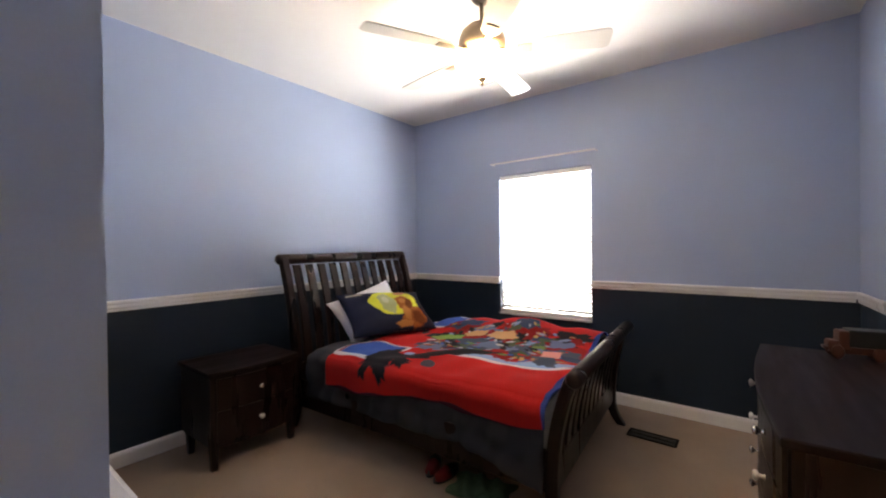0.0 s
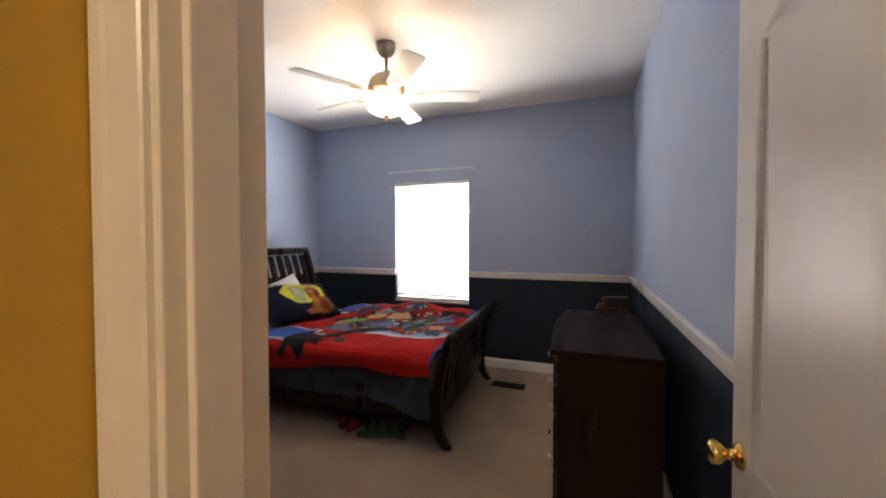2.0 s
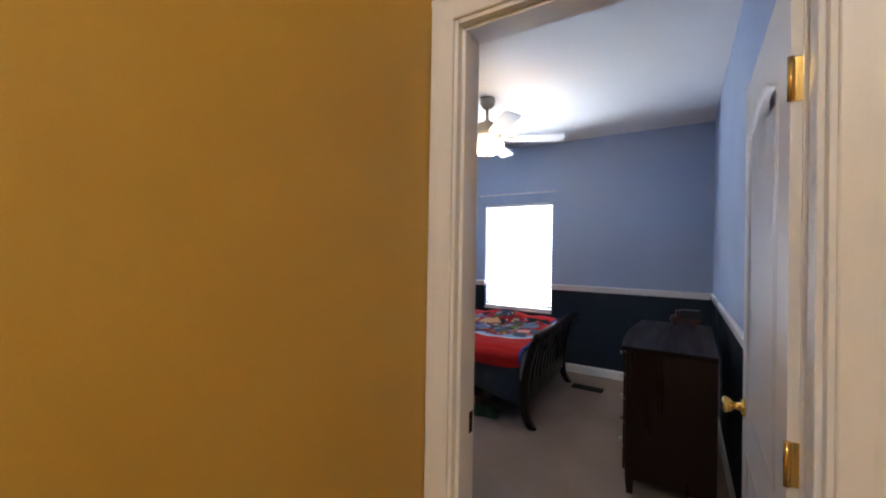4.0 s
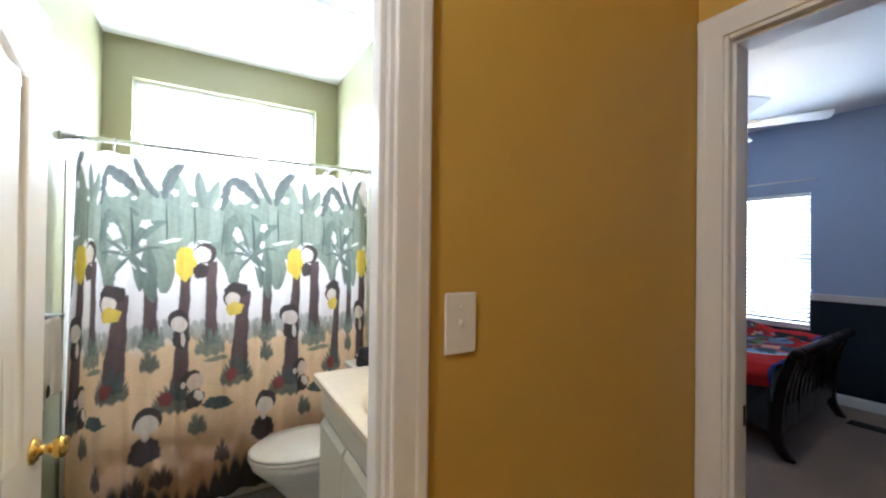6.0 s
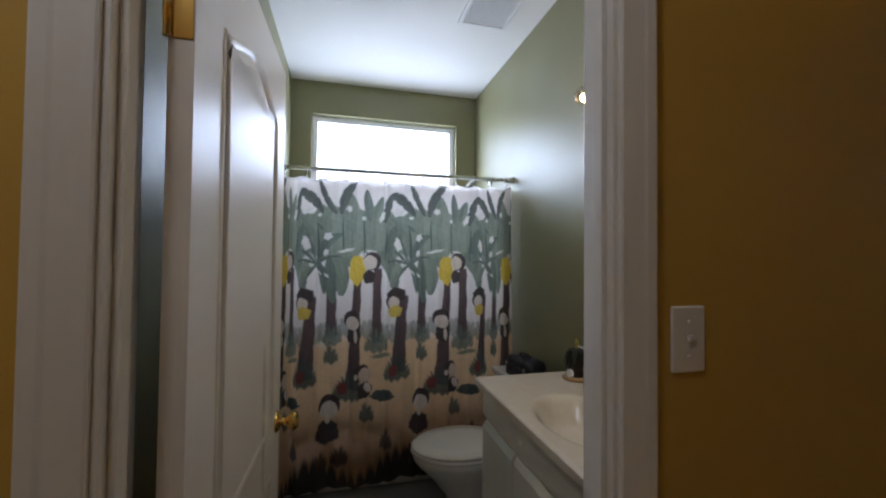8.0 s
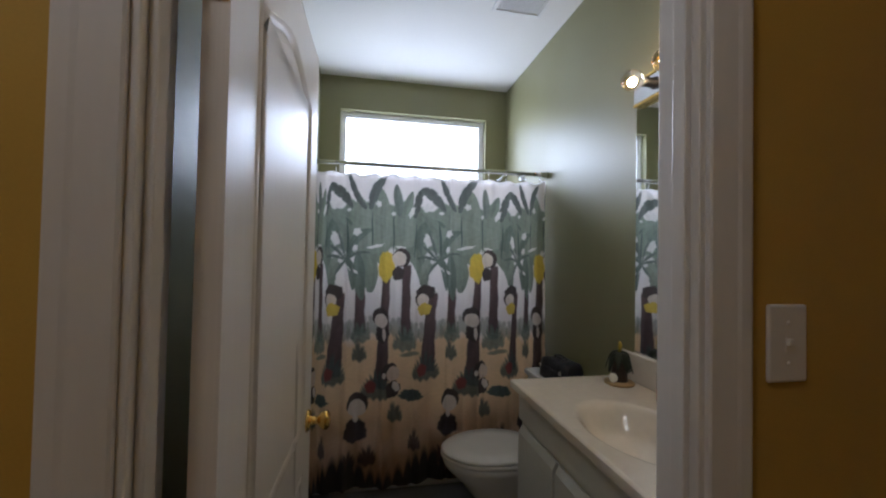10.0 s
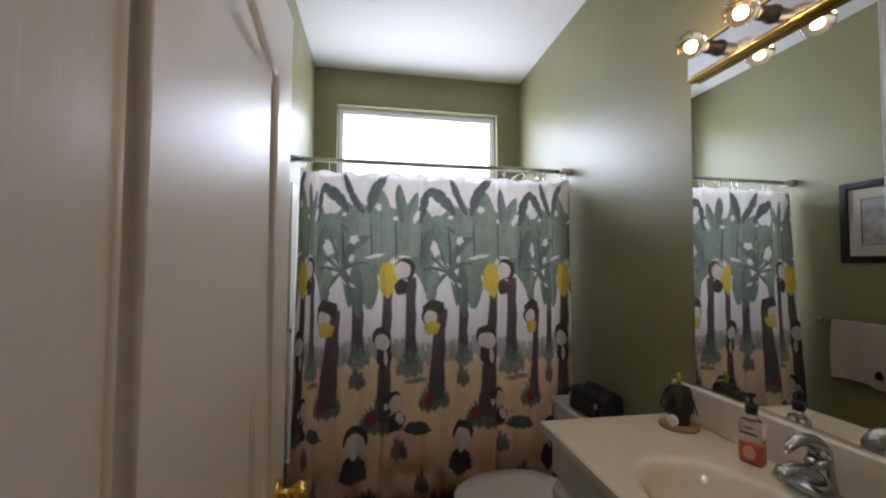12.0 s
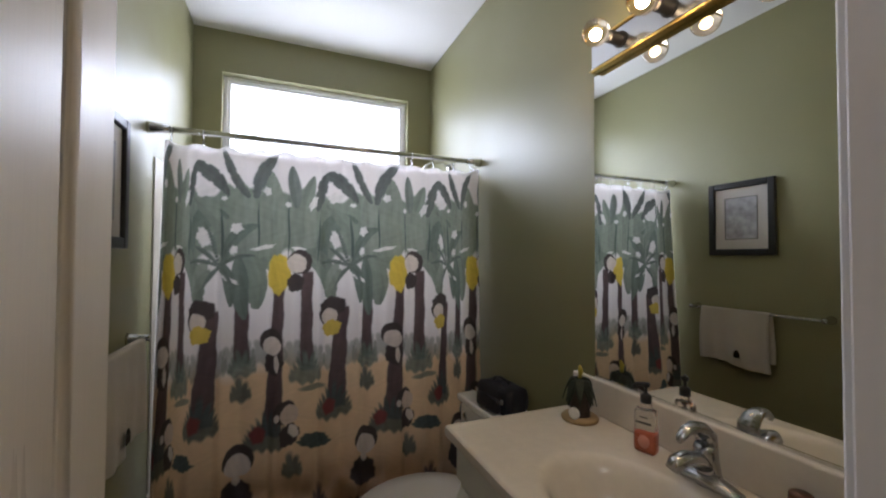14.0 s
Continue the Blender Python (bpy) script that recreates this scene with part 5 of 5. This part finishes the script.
def toilet():
    ob = thing("toilet", "white two-piece toilet with closed lid", "toilet", pose(-1.335, BN, 0))

    def oval(s, cy, half, w):
        return [(s * w * math.cos(t), cy + half * s * math.sin(t) * (1.0 if math.sin(t) > 0 else 1.12)) for t in np.linspace(0, math.tau, 32, endpoint=False)]

    def stack(rows):
        bm = B()
        rings = [[bm.verts.new((x, y, z)) for x, y in pts] for pts, z in rows]
        fs = [bm.faces.new(rings[0]), bm.faces.new(rings[-1])]
        for a, b in zip(rings, rings[1:]):
            for i in range(len(a)):
                f = bm.faces.new((a[i], a[(i + 1) % len(a)], b[(i + 1) % len(a)], b[i]))
                f.smooth = True
                fs.append(f)
        bmesh.ops.recalc_face_normals(bm, faces=fs)
        return bm
    cy = -0.45
    part("bowl", stack([(oval(0.62, -0.36, 0.25, 0.18), 0.0), (oval(0.60, -0.36, 0.25, 0.17), 0.05), (oval(0.60, -0.38, 0.24, 0.17), 0.16), (oval(0.80, -0.42, 0.24, 0.18), 0.27), (oval(0.97, cy, 0.24, 0.185), 0.35), (oval(1.0, cy, 0.24, 0.185), 0.385)]), M_PORCELAIN, ob)
    part("seat", stack([(oval(0.98, cy, 0.245, 0.19), 0.387), (oval(1.01, cy, 0.245, 0.19), 0.392), (oval(1.01, cy, 0.245, 0.19), 0.402), (oval(0.98, cy, 0.245, 0.19), 0.407)]), M_PORCELAIN, ob)
    part("lid", stack([(oval(0.97, cy, 0.245, 0.19), 0.409), (oval(1.0, cy, 0.245, 0.19), 0.414), (oval(1.0, cy, 0.245, 0.19), 0.422), (oval(0.95, cy, 0.245, 0.19), 0.429), (oval(0.6, cy, 0.245, 0.19), 0.432)]), M_PORCELAIN, ob)
    part("tank", box(B(), -0.215, 0.215, -0.185, -0.012, 0.375, 0.715, 0.02, 3), M_PORCELAIN, ob)
    part("tank_lid", box(B(), -0.225, 0.225, -0.197, -0.006, 0.716, 0.75, 0.010, 3), M_PORCELAIN, ob)
    bm = lathe(B(), [(0, 0), (0.014, 0), (0.012, 0.008), (0, 0.01)], (-0.15, -0.185, 0.665), 14, m=Matrix.Rotation(radians(90), 4, "X"))
    tube(bm, [(-0.15, -0.196, 0.665), (-0.09, -0.200, 0.655)], [0.006, 0.005], 8)
    part("flush_lever", bm, M_CHROME, ob, "chrome flush lever")
    return ob


toilet()


def toiletry_bag():
    ob = thing("toiletry_bag", "small dark navy zipped bag on the toilet tank", "bag", pose(-1.302, -3.085, 0.75, 0, 0, 6))
    cloth = material("navy_nylon", (0.010, 0.011, 0.020), 0.45, vary=0.35, scale=30, grain=300, bump=0.35)

    def shell(rx, ry, h, sq):
        def place(a, b):
            th, ph = math.tau * a, np.pi * b
            cx = np.sign(np.cos(th)) * np.abs(np.cos(th)) ** sq
            cy = np.sign(np.sin(th)) * np.abs(np.sin(th)) ** sq
            sp = np.sin(ph) ** 0.32
            z = h / 2 - h / 2 * np.sign(np.cos(ph)) * np.abs(np.cos(ph)) ** 0.5
            lump = 1 + 0.035 * np.sin(5 * th + 7 * b) + 0.03 * np.sin(11 * th - 5 * b)
            return rx * cx * sp * lump, ry * cy * sp * lump, z * (1 + 0.05 * np.sin(3 * th + 1) * b)
        return place
    part("body", sheet("body", 56, 28, shell(0.118, 0.066, 0.112, 0.42)), cloth, ob)
    pocket = part("front_pocket", sheet("front_pocket", 40, 20, shell(0.080, 0.018, 0.062, 0.42)), cloth, ob, "stitched front pocket")
    pocket.matrix_basis = pose(0, -0.064, 0.008)
    part("zipper", tube(B(), [(-0.108, -0.034, 0.092), (-0.05, -0.046, 0.103), (0.05, -0.046, 0.102), (0.108, -0.034, 0.090)], 0.004, 8), M_NICKEL, ob, "metal zipper")
    part("handle", tube(B(), [(-0.055, 0, 0.108), (-0.050, 0, 0.124), (0, 0, 0.132), (0.050, 0, 0.124), (0.055, 0, 0.108)], 0.006, 10, 0.6), M_BLACK, ob, "padded carry handle")
    for x in (-0.092, 0.092):
        part("buckle", box(B(), x - 0.008, x + 0.008, -0.071, -0.064, 0.055, 0.075, 0.002), M_NICKEL, ob, "small metal buckle")
    return ob


toiletry_bag()

VX0, VX1, VY, VZ = -0.928, 0.048, -3.492, 0.886


def vanity():
    ob = thing("vanity_cabinet", "off-white bathroom vanity cabinet with slab doors", "vanity")
    part("carcass", box(B(), VX0 + 0.015, VX1, VY + 0.035, BN - 0.003, 0.09, VZ - 0.150, 0.002), M_CABINET, ob)
    part("side_panel", box(B(), VX0 + 0.0145, VX0 + 0.030, VY + 0.035, BN - 0.003, VZ - 0.150, VZ - 0.032), M_CABINET, ob)
    part("toe_kick", box(B(), VX0 + 0.02, VX1, VY + 0.09, BN - 0.003, 0.0, 0.09), M_BLACK, ob)
    part("face_rail", box(B(), VX0 + 0.015, VX1, VY + 0.020, VY + 0.035, 0.735, VZ - 0.032, 0.002), M_CABINET, ob)
    w = (VX1 - VX0 - 0.05) / 3
    for i in range(3):
        a = VX0 + 0.03 + i * (w + 0.005)
        bm = B()
        prism(bm, [(VY + 0.034, 0.12), (VY + 0.014, 0.12), (VY + 0.014, 0.688), (VY + 0.028, 0.712), (VY + 0.034, 0.712)], "x", a, a + w - 0.012)
        part("door", bm, M_CABINET, ob)
    return ob


vanity()


def vanity_top():
    ob = thing("countertop", "cream cultured marble vanity top with moulded oval basin", "countertop")
    cx, cy, rx, ry = -0.43, -3.285, 0.235, 0.165
    xa, xb, ya, yb = VX0 - 0.012, VX1, VY - 0.008, BN - 0.003

    def top(a, b):
        x, y = xa + a * (xb - xa), ya + b * (yb - ya)
        d = np.sqrt(((x - cx) / rx) ** 2 + ((y - cy) / ry) ** 2)
        s = np.clip((1.06 - d) / 1.06, 0, 1)
        bowl = 0.125 * (1 - (1 - s) ** 2.6) * (lambda k: k * k * (3 - 2 * k))(np.clip((1.06 - d) / 0.40, 0, 1))
        edge = np.minimum(np.minimum(a * (xb - xa), 1), b * (yb - ya))
        roundover = np.where(edge < 0.008, 0.008 - np.sqrt(np.clip(0.008 ** 2 - (0.008 - edge) ** 2, 0, None)), 0)
        return x, y, VZ - bowl - roundover
    part("counter", sheet("counter", 150, 90, top), M_MARBLE, ob)
    part("front_edge", blocks((xa, xb, ya, ya + 0.02, VZ - 0.032, VZ - 0.006), (xa, xa + 0.02, ya + 0.02, yb, VZ - 0.032, VZ - 0.006)), M_MARBLE, ob)
    part("backsplash", box(B(), xa, xb, BN - 0.024, BN - 0.002, VZ, 1.002, 0.006, 3), M_MARBLE, ob)
    part("drain", lathe(B(), [(0, 0.0), (0.024, 0.0), (0.022, 0.004), (0.010, 0.003), (0, 0.003)], (cx, cy, VZ - 0.124), 20), M_CHROME, ob, "chrome drain ring")
    return ob


vanity_top()


def faucet():
    ob = thing("faucet", "chrome single-lever basin faucet", "faucet", pose(-0.424, -3.072, VZ))
    part("base_plate", tube(B(), [(-0.082, 0, 0.006), (-0.075, 0, 0.009), (-0.045, 0, 0.013), (0, 0, 0.018), (0.045, 0, 0.013), (0.075, 0, 0.009), (0.082, 0, 0.006)], [0.008, 0.017, 0.023, 0.028, 0.023, 0.017, 0.008], 18, 0.6), M_FAUCET, ob)
    part("body", tube(B(), [(0, 0.012, 0.004), (0, 0.010, 0.030), (0, 0.006, 0.060), (0, 0.002, 0.086), (0, 0.0, 0.094)], [0.029, 0.026, 0.024, 0.025, 0.020], 22), M_FAUCET, ob)
    part("spout", tube(B(), [(0, 0.008, 0.040), (0, -0.03, 0.064), (0, -0.065, 0.072), (0, -0.092, 0.068), (0, -0.106, 0.056)], [0.022, 0.021, 0.019, 0.018, 0.015], 18, 0.85), M_FAUCET, ob)
    bm = tube(B(), [(0, 0.006, 0.092), (0, 0.004, 0.112), (0, -0.012, 0.128), (0, -0.036, 0.136), (0, -0.060, 0.132), (0, -0.078, 0.120), (0, -0.086, 0.110)], [0.024, 0.024, 0.021, 0.017, 0.014, 0.011, 0.006], 18, 0.75)
    part("lever", bm, M_FAUCET, ob)
    return ob


faucet()


def soap_bottle():
    ob = thing("soap_bottle", "clear pump bottle half full of coral hand soap", "soap bottle", pose(-0.585, -3.066, VZ, 0, 0, 20) @ Matrix.Diagonal((0.86, 0.86, 1.0, 1.0)))
    part("liquid", box(B(), -0.029, 0.029, -0.017, 0.017, 0.003, 0.056, 0.008, 3), material("coral_soap", (0.62, 0.16, 0.09), 0.2, vary=0.05, bump=0.0), ob, "coral liquid soap")
    shell = glass("bottle_plastic", (0.95, 0.93, 0.9), 0.05)
    bm = box(B(), -0.032, 0.032, -0.020, 0.020, 0.0, 0.115, 0.010, 3)
    lathe(bm, [(0.026, 0.113), (0.016, 0.126), (0.014, 0.132)], seg=20, sy=0.75)
    part("shell", bm, shell, ob, "clear plastic bottle").visible_shadow = False
    part("label_band", blocks((-0.022, 0.022, -0.0212, -0.0204, 0.078, 0.083), (-0.012, 0.012, -0.0212, -0.0204, 0.094, 0.097)), M_BLACK, ob, "dark printed bars")
    part("label_disc", lathe(B(), [(0, 0), (0.017, 0), (0.017, 0.0008), (0, 0.0008)], (0, -0.0204, 0.032), 20, m=Matrix.Rotation(radians(90), 4, "X")), material("coral_label", (0.72, 0.30, 0.22), 0.5, bump=0), ob)
    bm = lathe(B(), [(0.0165, 0.130), (0.0165, 0.150), (0.010, 0.154), (0.005, 0.156), (0.005, 0.170), (0.011, 0.172), (0.012, 0.182), (0, 0.184)], seg=18)
    tube(bm, [(0, 0, 0.178), (-0.02, -0.016, 0.179), (-0.030, -0.024, 0.173)], [0.006, 0.005, 0.004], 10)
    part("pump", bm, M_BLACK, ob, "black plastic pump")
    return ob


soap_bottle()


def palm_holder():
    ob = thing("palm_tree_holder", "palm-tree shaped toothbrush holder with round base", "toothbrush holder", pose(-0.822, -3.080, VZ, 0, 0, 15))
    tan = material("holder_base_tan", (0.36, 0.25, 0.12), 0.5, vary=0.15, scale=20, bump=0.1)
    bark = material("holder_bark", (0.050, 0.032, 0.024), 0.6, vary=0.4, scale=30, grain=90, bump=0.5, bump_distance=0.003)
    leaf = material("holder_leaf", (0.015, 0.022, 0.012), 0.6, vary=0.35, scale=25, bump=0.15)
    part("base", lathe(B(), [(0, 0), (0.056, 0), (0.058, 0.006), (0.052, 0.013), (0, 0.014)], seg=30), tan, ob)
    prof = []
    for i in range(9):
        z = 0.012 + i * 0.0125
        prof += [(0.033 - 0.0005 * i, z), (0.030 - 0.0005 * i, z + 0.009)]
    part("trunk", lathe(B(), [(0, 0.012)] + prof + [(0.0, prof[-1][1])], seg=18), bark, ob)
    for k in range(16):
        a = k * math.tau / 16 + 0.2 * math.sin(k * 3)
        ln = 0.040 + 0.006 * math.sin(k * 2.3)

        def frond(s, t):
            r = 0.008 + s * ln
            half = 0.017 * np.sin(np.pi * np.clip(s * 0.9 + 0.1, 0, 1)) + 0.001
            off = (t - 0.5) * 2 * half
            z = 0.120 + 0.022 * np.sin(s * 2.2) - 0.082 * s ** 2 - 0.004 * np.abs(t - 0.5) + 0.006 * math.sin(k * 5)
            return r * math.cos(a) - off * math.sin(a), r * math.sin(a) + off * math.cos(a), z
        o = part("frond", sheet("frond", 8, 4, frond), leaf, ob)
        md = o.modifiers.new("thick", "SOLIDIFY")
        md.thickness = 0.003
    yel = material("holder_yellow", (0.42, 0.33, 0.04), 0.5, bump=0.05)
    part("sprig", tube(B(), [(0, 0, 0.13), (0.004, 0, 0.155), (-0.002, 0.003, 0.170)], [0.006, 0.008, 0.004], 8), yel, ob, "small yellow sprig")
    part("clock_disc", lathe(B(), [(0, 0), (0.018, 0), (0.018, 0.008), (0.014, 0.010), (0, 0.010)], (0.012, -0.044, 0.032), 20, m=Matrix.Rotation(radians(90), 4, "X")), M_PORCELAIN, ob, "round white medallion")
    return ob


palm_holder()


def small_jar(x, y, label):
    ob = thing("small_jar", label, "jar", pose(x, y, VZ), group="jars by the mirror")
    part("jar_body", lathe(B(), [(0, 0), (0.020, 0), (0.023, 0.006), (0.023, 0.046), (0.018, 0.054), (0, 0.054)], seg=20), M_BLACK, ob)
    part("lid", lathe(B(), [(0, 0.054), (0.019, 0.054), (0.020, 0.058), (0.019, 0.068), (0.014, 0.071), (0, 0.071)], seg=20), M_COPPER, ob, "copper coloured lid")
    return ob


small_jar(-0.255, -3.050, "small dark jar with a copper lid")
small_jar(-0.195, -3.062, "small dark jar with a copper lid")

mir = thing("wall_mirror", "frameless plate mirror above the vanity", "mirror", kind="structure")
part("glass_plate", box(B(), -0.848, 0.020, BN - 0.006, BN - 0.001, 1.004, 2.020), M_MIRROR, mir)
part("bottom_channel", box(B(), -0.848, 0.020, BN - 0.008, BN - 0.006, 1.002, 1.010), M_CHROME, mir, "thin metal channel")


def light_bar():
    ob = thing("vanity_light_bar", "mirrored vanity light bar with brass edges and clear bulbs", "vanity light")
    xa, xb, za, zb = -0.835, -0.095, 2.022, 2.128
    part("back_plate", box(B(), xa, xb, BN - 0.030, BN - 0.001, za + 0.012, zb - 0.012, 0.002), M_CHROME, ob, "mirror-bright back plate")
    for z in (za, zb - 0.010):
        part("brass_edge", box(B(), xa - 0.002, xb + 0.002, BN - 0.033, BN - 0.001, z, z + 0.010, 0.003), M_BRASS, ob, "polished brass edge strip")
    env = glass("bulb_glass", (1.0, 0.86, 0.66), 0.03)
    fil = glow("filament", (1.0, 0.58, 0.22), 60)
    rot = Matrix.Rotation(radians(90), 4, "X")
    for i in range(4):
        x = -0.712 + 0.165 * i
        z = (za + zb) / 2
        s = part("socket", lathe(B(), [(0, 0), (0.024, 0), (0.024, 0.006), (0.019, 0.010), (0.019, 0.046), (0.017, 0.050), (0, 0.050)], (x, BN - 0.030, z), 20, m=rot), M_BLACK, ob, "dark socket sleeve")
        prof = [(0.014, 0.048), (0.016, 0.056)]
        for k in range(13):
            t = radians(-62 + 152 * k / 12)
            prof.append((0.040 * math.cos(t), 0.098 + 0.040 * math.sin(t)))
        b = part("bulb", lathe(B(), prof, (x, BN - 0.030, z), 24, m=rot), env, ob, "clear globe bulb, lit")
        b.visible_shadow = False
        part("filament", lathe(B(), [(0, 0.084), (0.004, 0.087), (0.006, 0.096), (0.004, 0.104), (0, 0.107)], (x, BN - 0.030, z), 12, m=rot), fil, b, "glowing filament")
    return ob


light_bar()


def picture():
    ob = thing("framed_picture", "black framed print with a white mat on the olive wall", "picture", pose(-1.265, BS + 0.001, 1.64, 0, 0, 180))
    w, h, f = 0.178, 0.215, 0.036
    part("frame", blocks((-w, -w + f, -0.024, 0, -h, h), (w - f, w, -0.024, 0, -h, h), (-w + f, w - f, -0.024, 0, -h, -h + f), (-w + f, w - f, -0.024, 0, h - f, h), bevel=0.005), M_BLACK, ob, "black wooden frame")
    part("mat", box(B(), -w + f, w - f, -0.010, -0.004, -h + f, h - f), material("mat_board", (0.50, 0.47, 0.44), 0.8, vary=0.03, bump=0.05), ob)
    part("mat_line", blocks((-0.088, 0.088, -0.0112, -0.0102, -0.123, -0.120), (-0.088, 0.088, -0.0112, -0.0102, 0.120, 0.123), (-0.088, -0.085, -0.0112, -0.0102, -0.120, 0.120), (0.085, 0.088, -0.0112, -0.0102, -0.120, 0.120)), M_BLACK, ob)
    part("print", box(B(), -0.084, 0.084, -0.0115, -0.0104, -0.119, 0.119), material("grey_print", (0.34, 0.34, 0.36), 0.6, vary=0.5, scale=7, grain=25, bump=0), ob, "soft grey abstract print")
    return ob


picture()


def towel_bar():
    z = 1.105
    ob = thing("towel_bar", "chrome towel bar on the olive wall", "towel bar")
    part("bar", tube(B(), [(-1.53, BS + 0.06, z), (-0.87, BS + 0.06, z)], 0.008, 12), M_CHROME, ob)
    for x in (-1.53, -0.87):
        part("post", tube(B(), [(x, BS + 0.001, z), (x, BS + 0.01, z), (x, BS + 0.05, z), (x, BS + 0.068, z)], [0.022, 0.018, 0.011, 0.012], 16), M_CHROME, ob)

    def towel(a, b):
        x = -1.455 + a * 0.36 + 0.012 * np.sin(b * 5 + 1) + 0.02 * (a - 0.5) * np.abs(b - 0.45)
        s = b * 0.61 - 0.28
        front = np.clip(s, 0, None)
        back = np.clip(-s, 0, None)
        arc = 0.014
        y = BS + 0.06 + np.where(s > 0.02, arc + (0.012 * np.sin(a * 11 + 1) + 0.007 * np.sin(a * 27)) * front * 2.2, np.where(s < -0.02, -arc, arc * np.sin(s / 0.02 * math.pi / 2)))
        zz = z + 0.011 - np.where(np.abs(s) > 0.02, np.abs(s) - 0.012, 0.008 * (s / 0.02) ** 2) + 0.012 * np.sin(a * 5 + 0.6) * np.abs(s) * 3
        return x, y, zz
    t = tagged(part("hand_towel", sheet("hand_towel", 40, 90, towel), M_TOWEL), "cream terry hand towel draped over the chrome bar", "towel")
    md = t.modifiers.new("thick", "SOLIDIFY")
    md.thickness = 0.006
    motif = part("motif", blocks((-1.265, -1.232, 0, 0.003, -0.016, 0.016), (-1.258, -1.239, 0, 0.003, 0.016, 0.027), bevel=0.001), M_BRONZE, t, "small brown embroidered motif")
    motif.matrix_basis = pose(0, BS + 0.092, z - 0.245)
    return ob


towel_bar()


def exhaust_grille():
    ob = thing("exhaust_vent", "white square bathroom exhaust grille in the ceiling", "exhaust vent", pose(-1.32, -3.30, H))
    w = 0.145
    part("frame", blocks((-w, w, -w, -w + 0.022, -0.016, 0), (-w, w, w - 0.022, w, -0.016, 0), (-w, -w + 0.022, -w + 0.022, w - 0.022, -0.016, 0), (w - 0.022, w, -w + 0.022, w - 0.022, -0.016, 0), bevel=0.003), M_VINYLFRAME, ob)
    me = mesh_of("slat", box(B(), -w + 0.022, w - 0.022, -0.004, 0.004, -0.013, -0.004))
    me.materials.append(M_VINYLFRAME)
    for i in range(17):
        s = new("slat", me)
        s.parent = ob
        s.location = (0, -w + 0.03 + i * 0.0145, 0)
    part("backing", box(B(), -w + 0.02, w - 0.02, -w + 0.02, w - 0.02, -0.004, -0.001), M_BLACK, ob)
    return ob


exhaust_grille()
